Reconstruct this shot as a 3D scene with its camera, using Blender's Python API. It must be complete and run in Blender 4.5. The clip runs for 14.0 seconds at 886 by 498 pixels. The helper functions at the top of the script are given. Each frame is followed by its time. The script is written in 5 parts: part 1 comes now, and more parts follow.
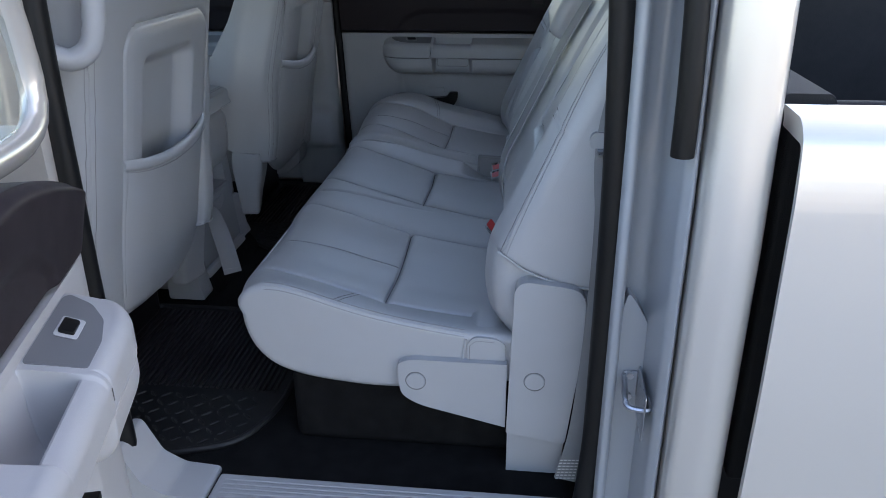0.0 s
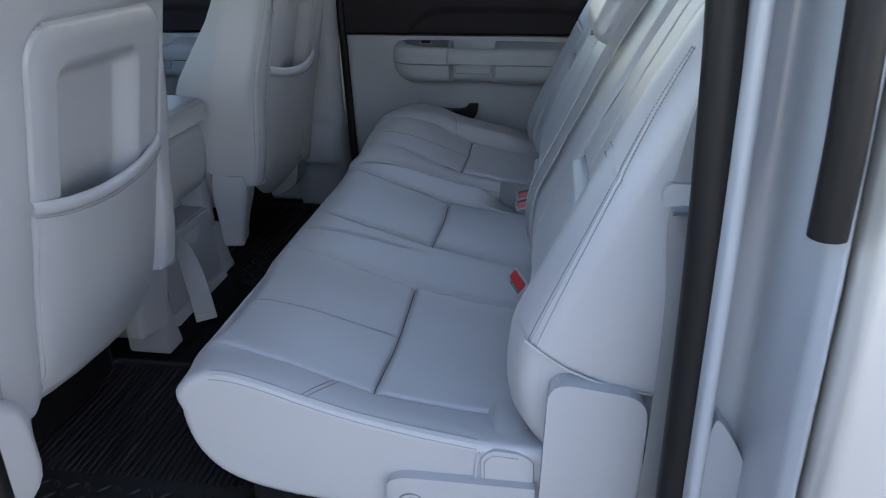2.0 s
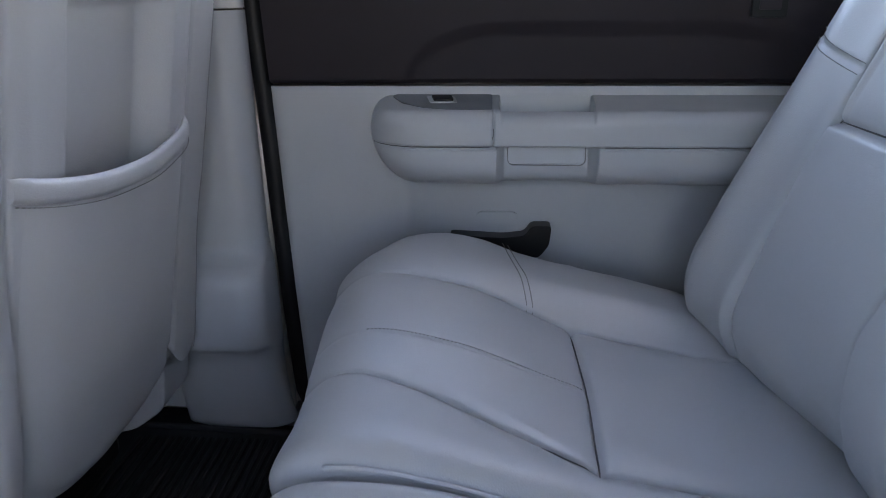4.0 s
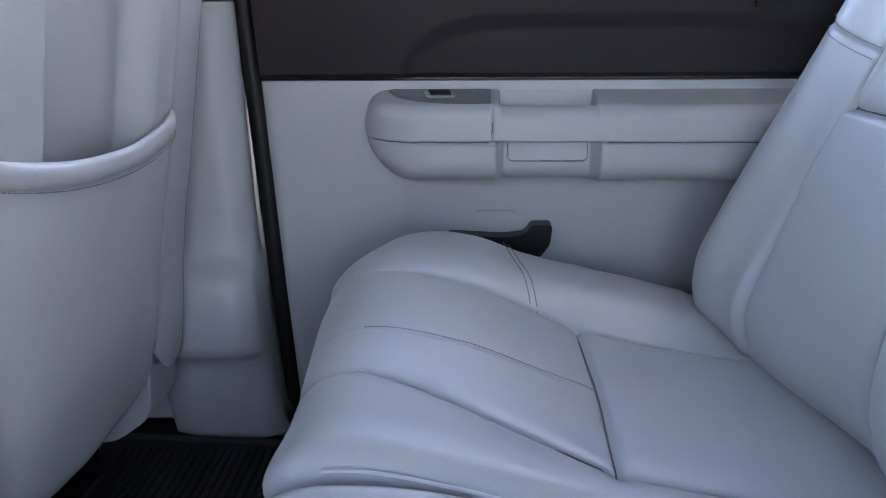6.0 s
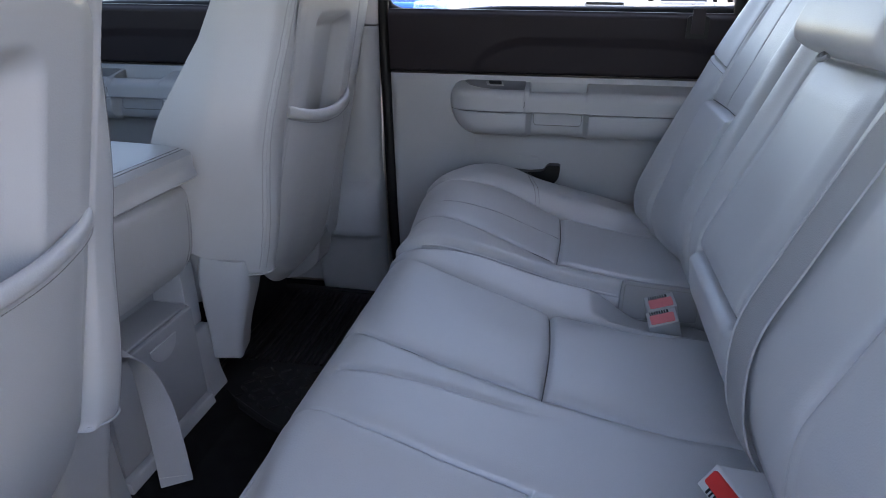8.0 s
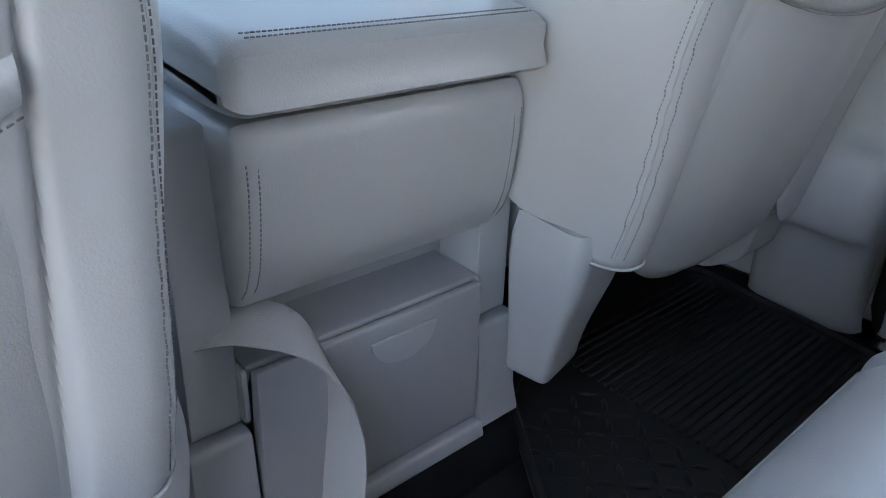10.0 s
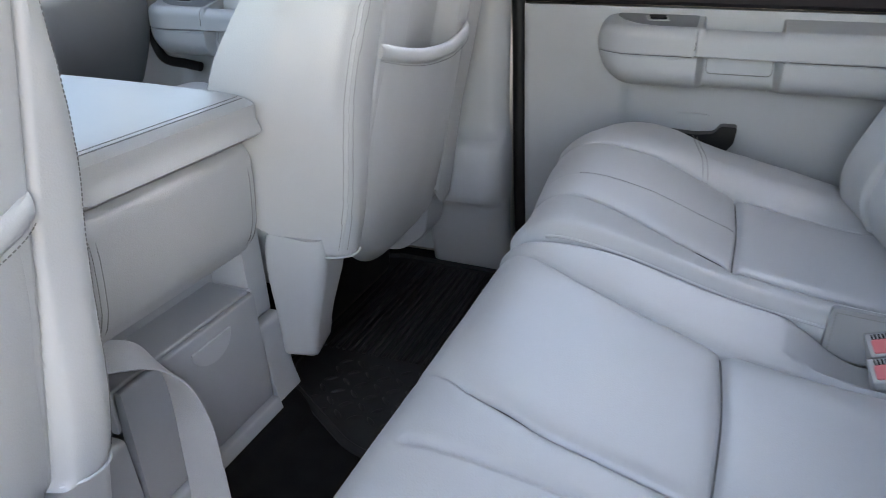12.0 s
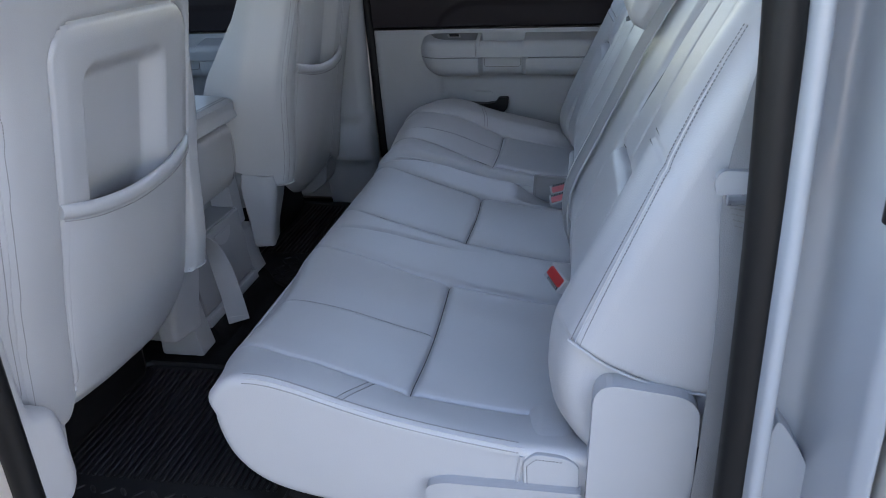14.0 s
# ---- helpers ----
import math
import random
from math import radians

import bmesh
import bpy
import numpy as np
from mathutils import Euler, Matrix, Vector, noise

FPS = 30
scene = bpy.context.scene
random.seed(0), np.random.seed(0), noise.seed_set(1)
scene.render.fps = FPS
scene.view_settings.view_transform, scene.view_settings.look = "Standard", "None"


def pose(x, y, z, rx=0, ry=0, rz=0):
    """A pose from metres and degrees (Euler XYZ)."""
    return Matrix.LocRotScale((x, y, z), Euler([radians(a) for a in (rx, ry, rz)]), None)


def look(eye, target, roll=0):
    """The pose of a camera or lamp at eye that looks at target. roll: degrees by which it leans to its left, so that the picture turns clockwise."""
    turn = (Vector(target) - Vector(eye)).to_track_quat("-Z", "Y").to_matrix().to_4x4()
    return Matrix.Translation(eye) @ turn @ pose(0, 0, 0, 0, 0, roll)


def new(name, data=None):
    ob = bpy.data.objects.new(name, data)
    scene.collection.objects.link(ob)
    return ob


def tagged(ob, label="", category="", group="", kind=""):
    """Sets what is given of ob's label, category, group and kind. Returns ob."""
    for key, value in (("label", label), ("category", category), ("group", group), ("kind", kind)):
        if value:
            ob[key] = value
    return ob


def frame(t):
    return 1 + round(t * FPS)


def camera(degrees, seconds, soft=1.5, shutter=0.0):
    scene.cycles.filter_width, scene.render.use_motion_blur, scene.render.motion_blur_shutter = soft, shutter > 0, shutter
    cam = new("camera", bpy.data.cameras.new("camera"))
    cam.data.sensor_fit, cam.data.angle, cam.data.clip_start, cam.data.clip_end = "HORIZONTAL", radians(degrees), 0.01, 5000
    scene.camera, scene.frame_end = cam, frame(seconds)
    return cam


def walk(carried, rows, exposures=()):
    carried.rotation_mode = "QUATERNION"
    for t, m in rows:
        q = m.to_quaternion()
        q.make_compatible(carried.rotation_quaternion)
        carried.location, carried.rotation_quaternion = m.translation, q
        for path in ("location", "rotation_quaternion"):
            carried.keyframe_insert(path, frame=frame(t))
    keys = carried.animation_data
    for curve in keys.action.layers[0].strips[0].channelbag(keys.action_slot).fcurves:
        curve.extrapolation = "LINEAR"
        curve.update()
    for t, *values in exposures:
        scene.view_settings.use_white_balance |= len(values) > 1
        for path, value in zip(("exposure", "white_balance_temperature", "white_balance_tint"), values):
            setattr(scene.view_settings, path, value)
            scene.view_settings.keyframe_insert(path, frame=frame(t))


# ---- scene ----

# ---------------------------------------------------------------- camera
cam = camera(60.9, 14.0, soft=0.7, shutter=0.15)
# seconds, eye x y z, yaw to the left, pitch, roll
ROWS = [
    (0.0, 0.023, -0.024, 1.614, 6.56, -23.66, -0.43),
    (0.5, 0.026, -0.019, 1.615, 6.99, -23.76, -0.62),
    (1.0, 0.025, -0.009, 1.616, 7.36, -23.79, -0.88),
    (1.5, 0.014, 0.077, 1.606, 7.85, -23.73, -0.98),
    (2.0, 0.003, 0.329, 1.567, 8.47, -23.47, -0.52),
    (2.5, -0.047, 0.559, 1.503, 8.18, -22.40, 0.08),
    (3.0, -0.180, 0.885, 1.458, 6.46, -21.57, 0.48),
    (3.5, -0.290, 1.247, 1.433, 4.90, -20.75, 0.03),
    (3.7, -0.301, 1.387, 1.418, 4.60, -20.23, -0.26),
    (4.7, -0.338, 1.790, 1.330, 2.90, -18.00, -0.60),
    (5.8, -0.335, 1.684, 1.331, 2.79, -17.72, -0.64),
    (6.0, -0.330, 1.602, 1.352, 3.08, -18.20, -0.56),
    (6.5, -0.310, 1.360, 1.401, 3.34, -18.97, -0.52),
    (7.0, -0.259, 1.093, 1.431, 4.76, -19.13, -0.28),
    (7.5, -0.216, 0.933, 1.440, 6.28, -19.06, -0.21),
    (8.0, -0.212, 0.884, 1.445, 9.49, -19.33, 0.66),
    (8.5, -0.225, 0.940, 1.420, 16.22, -20.71, 2.41),
    (9.0, -0.305, 1.185, 1.367, 27.85, -23.92, 4.20),
    (9.2, -0.331, 1.285, 1.349, 32.98, -25.12, 4.68),
    (10.3, -0.395, 1.490, 1.300, 46.00, -27.80, 5.30),
    (11.3, -0.369, 1.402, 1.318, 34.84, -26.39, 3.89),
    (11.5, -0.345, 1.364, 1.340, 30.49, -25.76, 2.63),
    (12.0, -0.258, 1.200, 1.396, 20.60, -23.69, -0.20),
    (12.5, -0.191, 0.931, 1.447, 14.60, -22.61, -0.82),
    (13.0, -0.110, 0.702, 1.482, 12.94, -22.81, -1.42),
    (13.5, -0.047, 0.497, 1.521, 11.87, -23.24, -2.18),
    (14.0, -0.011, 0.360, 1.552, 10.90, -23.63, -2.52),
]
# seconds, stops, kelvin, tint
EXPOSURES = [(0.0, 2.02, 7000, 18), (1.5, 2.13, 7000, 18), (2.0, 2.48, 7130, 19), (2.5, 2.76, 6900, 20), (3.0, 2.95, 7100, 22), (3.5, 3.14, 7480, 24),
             (5.8, 3.84, 7080, 22), (6.5, 3.64, 7233, 28), (7.5, 3.12, 7430, 29), (8.0, 2.99, 7300, 25), (8.5, 2.90, 6520, 19), (9.0, 3.00, 6780, 17),
             (9.2, 3.11, 6860, 17), (11.3, 4.24, 8850, 19), (12.0, 4.06, 8480, 20), (12.5, 3.58, 8250, 23), (13.0, 3.19, 8080, 22), (13.5, 2.75, 7180, 20), (14.0, 2.70, 7190, 20)]
walk(cam, [(t, pose(x, y, z, 90 + pitch, 0, yaw) @ pose(0, 0, 0, 0, 0, roll))
           for t, x, y, z, yaw, pitch, roll in ROWS], EXPOSURES)

# ---------------------------------------------------------------- light
SUN_ELEVATION, SUN_ANGLE = 38.0, 70.0     # the sun stands behind an added, unseen block that shades the truck
world = bpy.data.worlds.new("world")
scene.world = world
world.use_nodes = True
sky = world.node_tree.nodes.new("ShaderNodeTexSky")
sky.sky_type = "NISHITA"
sky.sun_disc = False
sky.sun_elevation = radians(SUN_ELEVATION)
sky.sun_rotation = radians(SUN_ANGLE)
world.node_tree.links.new(sky.outputs[0], world.node_tree.nodes["Background"].inputs[0])
world.node_tree.nodes["Background"].inputs[1].default_value = 0.15
sun = new("sun", bpy.data.lights.new("sun", "SUN"))
sun.data.energy, sun.data.angle, sun.data.color = 4.0, radians(0.5), (1.0, 0.94, 0.86)
az, el = radians(SUN_ANGLE), radians(SUN_ELEVATION)
sun.matrix_world = look((20 * math.sin(az) * math.cos(el), 20 * math.cos(az) * math.cos(el), 20 * math.sin(el)), (0, 0, 0))


# ---------------------------------------------------------------- materials
def nodes_of(name):
    m = bpy.data.materials.new(name)
    m.use_nodes = True
    return m, m.node_tree.nodes, m.node_tree.links, m.node_tree.nodes["Principled BSDF"]


def surface(name, colour, rough=0.5, vary=0.06, scale=6.0, bump=0.15, bump_scale=400.0, metallic=0.0,
            kind="noise", coat=0.0, spec=0.5, rough_vary=0.08, sheen=0.0, distance=0.001, wrinkle=0.0):
    """A surface with slow stains, a fine grain in its relief and an uneven gloss."""
    m, n, l, b = nodes_of(name)
    co = n.new("ShaderNodeTexCoord")
    slow = n.new("ShaderNodeTexNoise")
    slow.inputs["Scale"].default_value, slow.inputs["Detail"].default_value = scale, 5
    l.new(co.outputs["Object"], slow.inputs["Vector"])
    ramp = n.new("ShaderNodeMapRange")
    ramp.inputs["From Min"].default_value, ramp.inputs["From Max"].default_value = 0.3, 0.7
    ramp.inputs["To Min"].default_value, ramp.inputs["To Max"].default_value = 1 - vary, 1 + vary
    l.new(slow.outputs[0], ramp.inputs[0])
    mul = n.new("ShaderNodeVectorMath")
    mul.operation = "SCALE"
    mul.inputs[0].default_value = colour
    l.new(ramp.outputs[0], mul.inputs["Scale"])
    l.new(mul.outputs[0], b.inputs["Base Color"])
    rr = n.new("ShaderNodeMapRange")
    rr.inputs["To Min"].default_value, rr.inputs["To Max"].default_value = max(rough - rough_vary, 0.02), min(rough + rough_vary, 1)
    fine = n.new("ShaderNodeTexNoise")
    fine.inputs["Scale"].default_value = scale * 4
    l.new(co.outputs["Object"], fine.inputs["Vector"])
    l.new(fine.outputs[0], rr.inputs[0])
    l.new(rr.outputs[0], b.inputs["Roughness"])
    b.inputs["Metallic"].default_value = metallic
    b.inputs["Coat Weight"].default_value = coat
    b.inputs["Coat Roughness"].default_value = 0.04
    b.inputs["Specular IOR Level"].default_value = spec
    b.inputs["Sheen Weight"].default_value = sheen
    if bump:
        if kind == "voronoi":
            g = n.new("ShaderNodeTexVoronoi")
            g.feature = "DISTANCE_TO_EDGE"
        else:
            g = n.new("ShaderNodeTexNoise")
            g.inputs["Detail"].default_value = 3
        g.inputs["Scale"].default_value = bump_scale
        l.new(co.outputs["Object"], g.inputs["Vector"])
        bm_ = n.new("ShaderNodeBump")
        bm_.inputs["Strength"].default_value, bm_.inputs["Distance"].default_value = bump, distance
        l.new(g.outputs[0], bm_.inputs["Height"])
        l.new(bm_.outputs[0], b.inputs["Normal"])
        if wrinkle:
            w = n.new("ShaderNodeTexNoise")
            w.inputs["Scale"].default_value, w.inputs["Detail"].default_value = 26, 4
            w.inputs["Distortion"].default_value = 0.6
            l.new(co.outputs["Object"], w.inputs["Vector"])
            wb = n.new("ShaderNodeBump")
            wb.inputs["Strength"].default_value, wb.inputs["Distance"].default_value = wrinkle, 0.004
            l.new(w.outputs[0], wb.inputs["Height"])
            l.new(wb.outputs[0], bm_.inputs["Normal"])
    return m


def webbing_material(name, colour):
    m = surface(name, colour, 0.55, 0.05, 10, 0.0)
    n, l, b = m.node_tree.nodes, m.node_tree.links, m.node_tree.nodes["Principled BSDF"]
    co = n.new("ShaderNodeTexCoord")
    chk = n.new("ShaderNodeTexVoronoi")
    chk.inputs["Scale"].default_value = 700
    l.new(co.outputs["Object"], chk.inputs["Vector"])
    bp = n.new("ShaderNodeBump")
    bp.inputs["Strength"].default_value, bp.inputs["Distance"].default_value = 0.5, 0.0006
    l.new(chk.outputs[0], bp.inputs["Height"])
    l.new(bp.outputs[0], b.inputs["Normal"])
    return m


LEATHER = surface("light grey leather", (0.428, 0.432, 0.436), 0.365, 0.04, 4.0, 0.42, 560, spec=0.72, rough_vary=0.04, distance=0.0006, wrinkle=0.07)
# Colour holds both the pocket's dark lining and the shade inside it.
POCKET_DARK = surface("pocket dark lining and shade", (0.27, 0.271, 0.275), 0.5, 0.06, 8.0, 0.4, 560, distance=0.0005)
PLASTIC = surface("light grey trim plastic", (0.415, 0.420, 0.425), 0.44, 0.04, 7.0, 0.25, 1300, distance=0.0004)
PLASTIC_MID = surface("grey trim plastic", (0.350, 0.354, 0.360), 0.46, 0.05, 7.0, 0.25, 1300, distance=0.0004)
BEZEL = surface("dark satin bezel", (0.17, 0.175, 0.185), 0.32, 0.05, 9.0, 0.1, 1500, distance=0.0002)
BLACK_TRIM = surface("black-brown door trim", (0.026, 0.0205, 0.0238), 0.5, 0.08, 6.0, 0.3, 1100, spec=0.22, distance=0.0004)
BLACK = surface("black plastic", (0.008, 0.008, 0.0085), 0.4, 0.1, 9.0, 0.15, 1200, spec=0.25, distance=0.0003)
RUBBER = surface("black rubber", (0.011, 0.011, 0.0115), 0.6, 0.15, 9.0, 0.2, 700, distance=0.0004)
CARPET = surface("black carpet", (0.010, 0.010, 0.0105), 0.95, 0.35, 30.0, 0.9, 900, spec=0.15, distance=0.002)
SEAL = surface("black rubber seal", (0.006, 0.006, 0.0062), 0.48, 0.1, 20.0, 0.2, 300, spec=0.3, distance=0.0005)
PAINT = surface("pale silver pearl paint", (0.72, 0.685, 0.63), 0.30, 0.02, 2.0, 0.02, 1200, metallic=0.46, coat=1.0, rough_vary=0.03, distance=0.0001)
# Body paint turned darker and bluer for the shade in the jamb recess.
JAMB = surface("body paint darkened for jamb shade", (0.33, 0.35, 0.37), 0.34, 0.02, 4.0, 0.0, coat=0.5, rough_vary=0.03)
STITCH = surface("grey thread", (0.20, 0.196, 0.191), 0.7, 0.1, 50.0, 0.0)
# Stands in for the shade down in seams and joints.
SEAM_SHADE = surface("dark seam shade", (0.12, 0.118, 0.116), 0.8, 0.1, 50.0, 0.0)
PALE_THREAD = surface("pale thread", (0.62, 0.61, 0.58), 0.7, 0.1, 50.0, 0.0)
WEB = webbing_material("grey webbing", (0.27, 0.27, 0.272))
# Brighter copy of the webbing, for sheen on the strap and belt edges.
WEB_LIT = webbing_material("grey webbing brightened for sheen", (0.40, 0.40, 0.40))
WEB_DARK = webbing_material("mid grey webbing", (0.22, 0.222, 0.226))
RED = surface("red plastic", (0.55, 0.022, 0.02), 0.35, 0.05, 30.0, 0.05, 900, distance=0.0002)
RED_PALE = surface("faded red plastic", (0.74, 0.19, 0.20), 0.35, 0.05, 30.0, 0.05, 900, distance=0.0002)
STEEL = surface("zinc-plated steel", (0.55, 0.56, 0.58), 0.3, 0.05, 40.0, 0.0, metallic=1.0)
LINER = surface("black bed liner", (0.010, 0.0105, 0.012), 0.75, 0.2, 12.0, 0.6, 500, distance=0.001)
HEADLINER = surface("grey headliner cloth", (0.58, 0.57, 0.55), 0.9, 0.04, 10.0, 0.4, 1500, distance=0.0005)
ASPHALT = surface("weathered pale asphalt", (0.25, 0.232, 0.205), 0.85, 0.15, 0.6, 0.8, 130, distance=0.004)
CONCRETE = surface("plain tan shade wall", (0.36, 0.33, 0.29), 0.85, 0.1, 0.8, 0.5, 40, distance=0.004)
TYRE = surface("tyre rubber", (0.02, 0.02, 0.02), 0.8, 0.15, 15.0, 0.4, 200, distance=0.001)
RIM = surface("alloy rim", (0.5, 0.5, 0.51), 0.3, 0.05, 10.0, 0.0, metallic=1.0)
CAR_WHITE = surface("white car paint", (0.72, 0.72, 0.72), 0.25, 0.01, 2.0, 0.0, coat=1.0)
CAR_BLUE = surface("blue car paint", (0.02, 0.13, 0.55), 0.25, 0.02, 2.0, 0.0, coat=1.0)
CAR_SILVER = surface("silver car paint", (0.4, 0.41, 0.42), 0.3, 0.02, 2.0, 0.0, coat=1.0, metallic=0.4)
CAR_RED = surface("dark red car paint", (0.3, 0.03, 0.03), 0.25, 0.02, 2.0, 0.0, coat=1.0)
CAR_GLASS = surface("dark car glass", (0.02, 0.025, 0.03), 0.08, 0.02, 2.0, 0.0)
LAMP_LENS = surface("lamp lens", (0.6, 0.6, 0.6), 0.1, 0.05, 10.0, 0.0, coat=1.0)

GLASS, gn, gl, gb = nodes_of("window glass")
gb.inputs["Base Color"].default_value = (0.68, 0.72, 0.70, 1)
gb.inputs["Roughness"].default_value = 0.0
gb.inputs["Transmission Weight"].default_value = 1.0
gb.inputs["IOR"].default_value = 1.05


def tinted_glass(name, colour):
    """Thin tinted glass that lets light through straight, with a faint gloss."""
    m, n, l, b = nodes_of(name)
    n.remove(b)
    clear, gloss, mix = n.new("ShaderNodeBsdfTransparent"), n.new("ShaderNodeBsdfGlossy"), n.new("ShaderNodeMixShader")
    clear.inputs[0].default_value = (*colour, 1)
    gloss.inputs["Roughness"].default_value = 0.02
    mix.inputs[0].default_value = 0.05
    l.new(clear.outputs[0], mix.inputs[1])
    l.new(gloss.outputs[0], mix.inputs[2])
    l.new(mix.outputs[0], n["Material Output"].inputs[0])
    return m


GLASS_FRONT = tinted_glass("green-tinted windshield glass", (0.60, 0.65, 0.66))
GLASS_BACK = tinted_glass("dark privacy glass", (0.40, 0.41, 0.41))
GLASS_DOOR = tinted_glass("tinted door glass", (0.72, 0.76, 0.75))

# ---------------------------------------------------------------- builders
YC = 1.833          # the truck's middle plane
FAR_IN, NEAR_IN = 2.68, 0.986   # inner faces of the door trim


def thing(name, label, category, at=(0, 0, 0), group="", kind=""):
    e = new(name)
    e.location = at
    e.empty_display_size = 0.1
    return tagged(e, label, category, group, kind)


def emit(name, verts, faces, mat, parent=None, label="", xf=None, smooth=True, flip=True):
    """Links verts and faces as one mesh; xf maps each vertex."""
    v = [tuple(xf(*p)) for p in verts] if xf else [tuple(map(float, p)) for p in verts]
    me = bpy.data.meshes.new(name)
    me.from_pydata(v, [], [tuple(map(int, f)) for f in faces])
    if flip:
        b = bmesh.new()
        b.from_mesh(me)
        bmesh.ops.recalc_face_normals(b, faces=b.faces)
        b.to_mesh(me)
        b.free()
    me.materials.append(mat)
    if smooth:
        me.polygons.foreach_set("use_smooth", [True] * len(me.polygons))
        me.set_sharp_from_angle(angle=radians(38))
    ob = new(name, me)
    if parent:
        ob.parent = parent
        ob.matrix_parent_inverse = Matrix.Translation(parent.location).inverted() if parent.type == "EMPTY" else Matrix.Identity(4)
    if label:
        ob["label"] = label
    return ob


def part(name, bm, mat, parent=None, label="", xf=None, smooth=True):
    bm.verts.index_update()
    v = [tuple(p.co) for p in bm.verts]
    f = [[q.index for q in face.verts] for face in bm.faces]
    bm.free()
    ob = emit(name, v, f, mat, parent, label, xf, smooth)
    if smooth:
        me = ob.data
        n = np.zeros((len(me.vertices), 3))
        for q in me.polygons:
            n[list(q.vertices)] += np.array(q.normal) * q.area
        n /= np.linalg.norm(n, axis=1)[:, None] + 1e-12
        me.normals_split_custom_set_from_vertices(n.tolist())
    return ob


def box(lo, hi, bevel=0.004, seg=2):
    """A box between two corners with rounded edges."""
    b = bmesh.new()
    lo, hi = Vector(lo), Vector(hi)
    bmesh.ops.create_cube(b, size=1, matrix=Matrix.Translation((lo + hi) / 2) @ Matrix.Diagonal((*(hi - lo), 1)))
    if bevel:
        bmesh.ops.bevel(b, geom=list(b.edges), offset=min(bevel, 0.45 * min(hi - lo)), segments=seg, profile=0.5, affect="EDGES")
    return b


def prism(poly, lo, hi, axis="y", bevel=0.004, seg=2):
    """A plate with the outline poly, from lo to hi along an axis, its edges rounded."""
    def at(a, b_, c):
        return {"x": (c, a, b_), "y": (a, c, b_), "z": (a, b_, c)}[axis]
    b = bmesh.new()
    f = b.faces.new([b.verts.new(at(p, q, lo)) for p, q in poly])
    top = bmesh.ops.extrude_face_region(b, geom=[f])
    d = Vector(at(0, 0, hi - lo))
    bmesh.ops.translate(b, vec=d, verts=[g for g in top["geom"] if isinstance(g, bmesh.types.BMVert)])
    if bevel:
        bmesh.ops.bevel(b, geom=list(b.edges), offset=bevel, segments=seg, profile=0.5, affect="EDGES", clamp_overlap=True)
    return b


def rounded(poly, r, n=5):
    """The polygon with its corners rounded: r is one radius or one for each corner."""
    out, k = [], len(poly)
    for i, p in enumerate(poly):
        rad = r[i] if isinstance(r, (list, tuple)) else r
        p, a, c = Vector(p), Vector(poly[i - 1]), Vector(poly[(i + 1) % k])
        u, w = (a - p), (c - p)
        d = min(rad, 0.48 * u.length, 0.48 * w.length)
        if d < 1e-5:
            out.append(tuple(p))
            continue
        s, e = p + u.normalized() * d, p + w.normalized() * d
        for j in range(n + 1):
            t = j / n
            out.append(tuple(s * (1 - t) ** 2 + p * 2 * t * (1 - t) + e * t ** 2))
    return out


def spline(points, n, closed=False):
    """A Catmull-Rom curve through points, evenly spaced."""
    p = np.array(points, float)
    k = len(p)
    out = []
    for i in range(k if closed else k - 1):
        if closed:
            a, b_, c, d = p[i - 1], p[i], p[(i + 1) % k], p[(i + 2) % k]
        else:
            a, b_, c, d = p[max(i - 1, 0)], p[i], p[i + 1], p[min(i + 2, k - 1)]
        t = np.linspace(0, 1, 24, endpoint=False)[:, None]
        out.append(0.5 * (2 * b_ + (c - a) * t + (2 * a - 5 * b_ + 4 * c - d) * t ** 2 + (3 * b_ - a - 3 * c + d) * t ** 3))
    out = np.concatenate(out + [p[:1] if closed else p[-1:]])
    s = np.r_[0, np.cumsum(np.linalg.norm(np.diff(out, axis=0), axis=1))]
    at = np.linspace(0, s[-1], n + (1 if closed else 0))
    q = np.stack([np.interp(at, s, out[:, j]) for j in range(out.shape[1])], 1)
    return q[:-1] if closed else q


def grid_faces(nu, nv, wrap_u=False):
    return [(i * nv + j, i * nv + j + 1, ((i + 1) % nu) * nv + j + 1, ((i + 1) % nu) * nv + j)
            for i in range(nu if wrap_u else nu - 1) for j in range(nv - 1)]


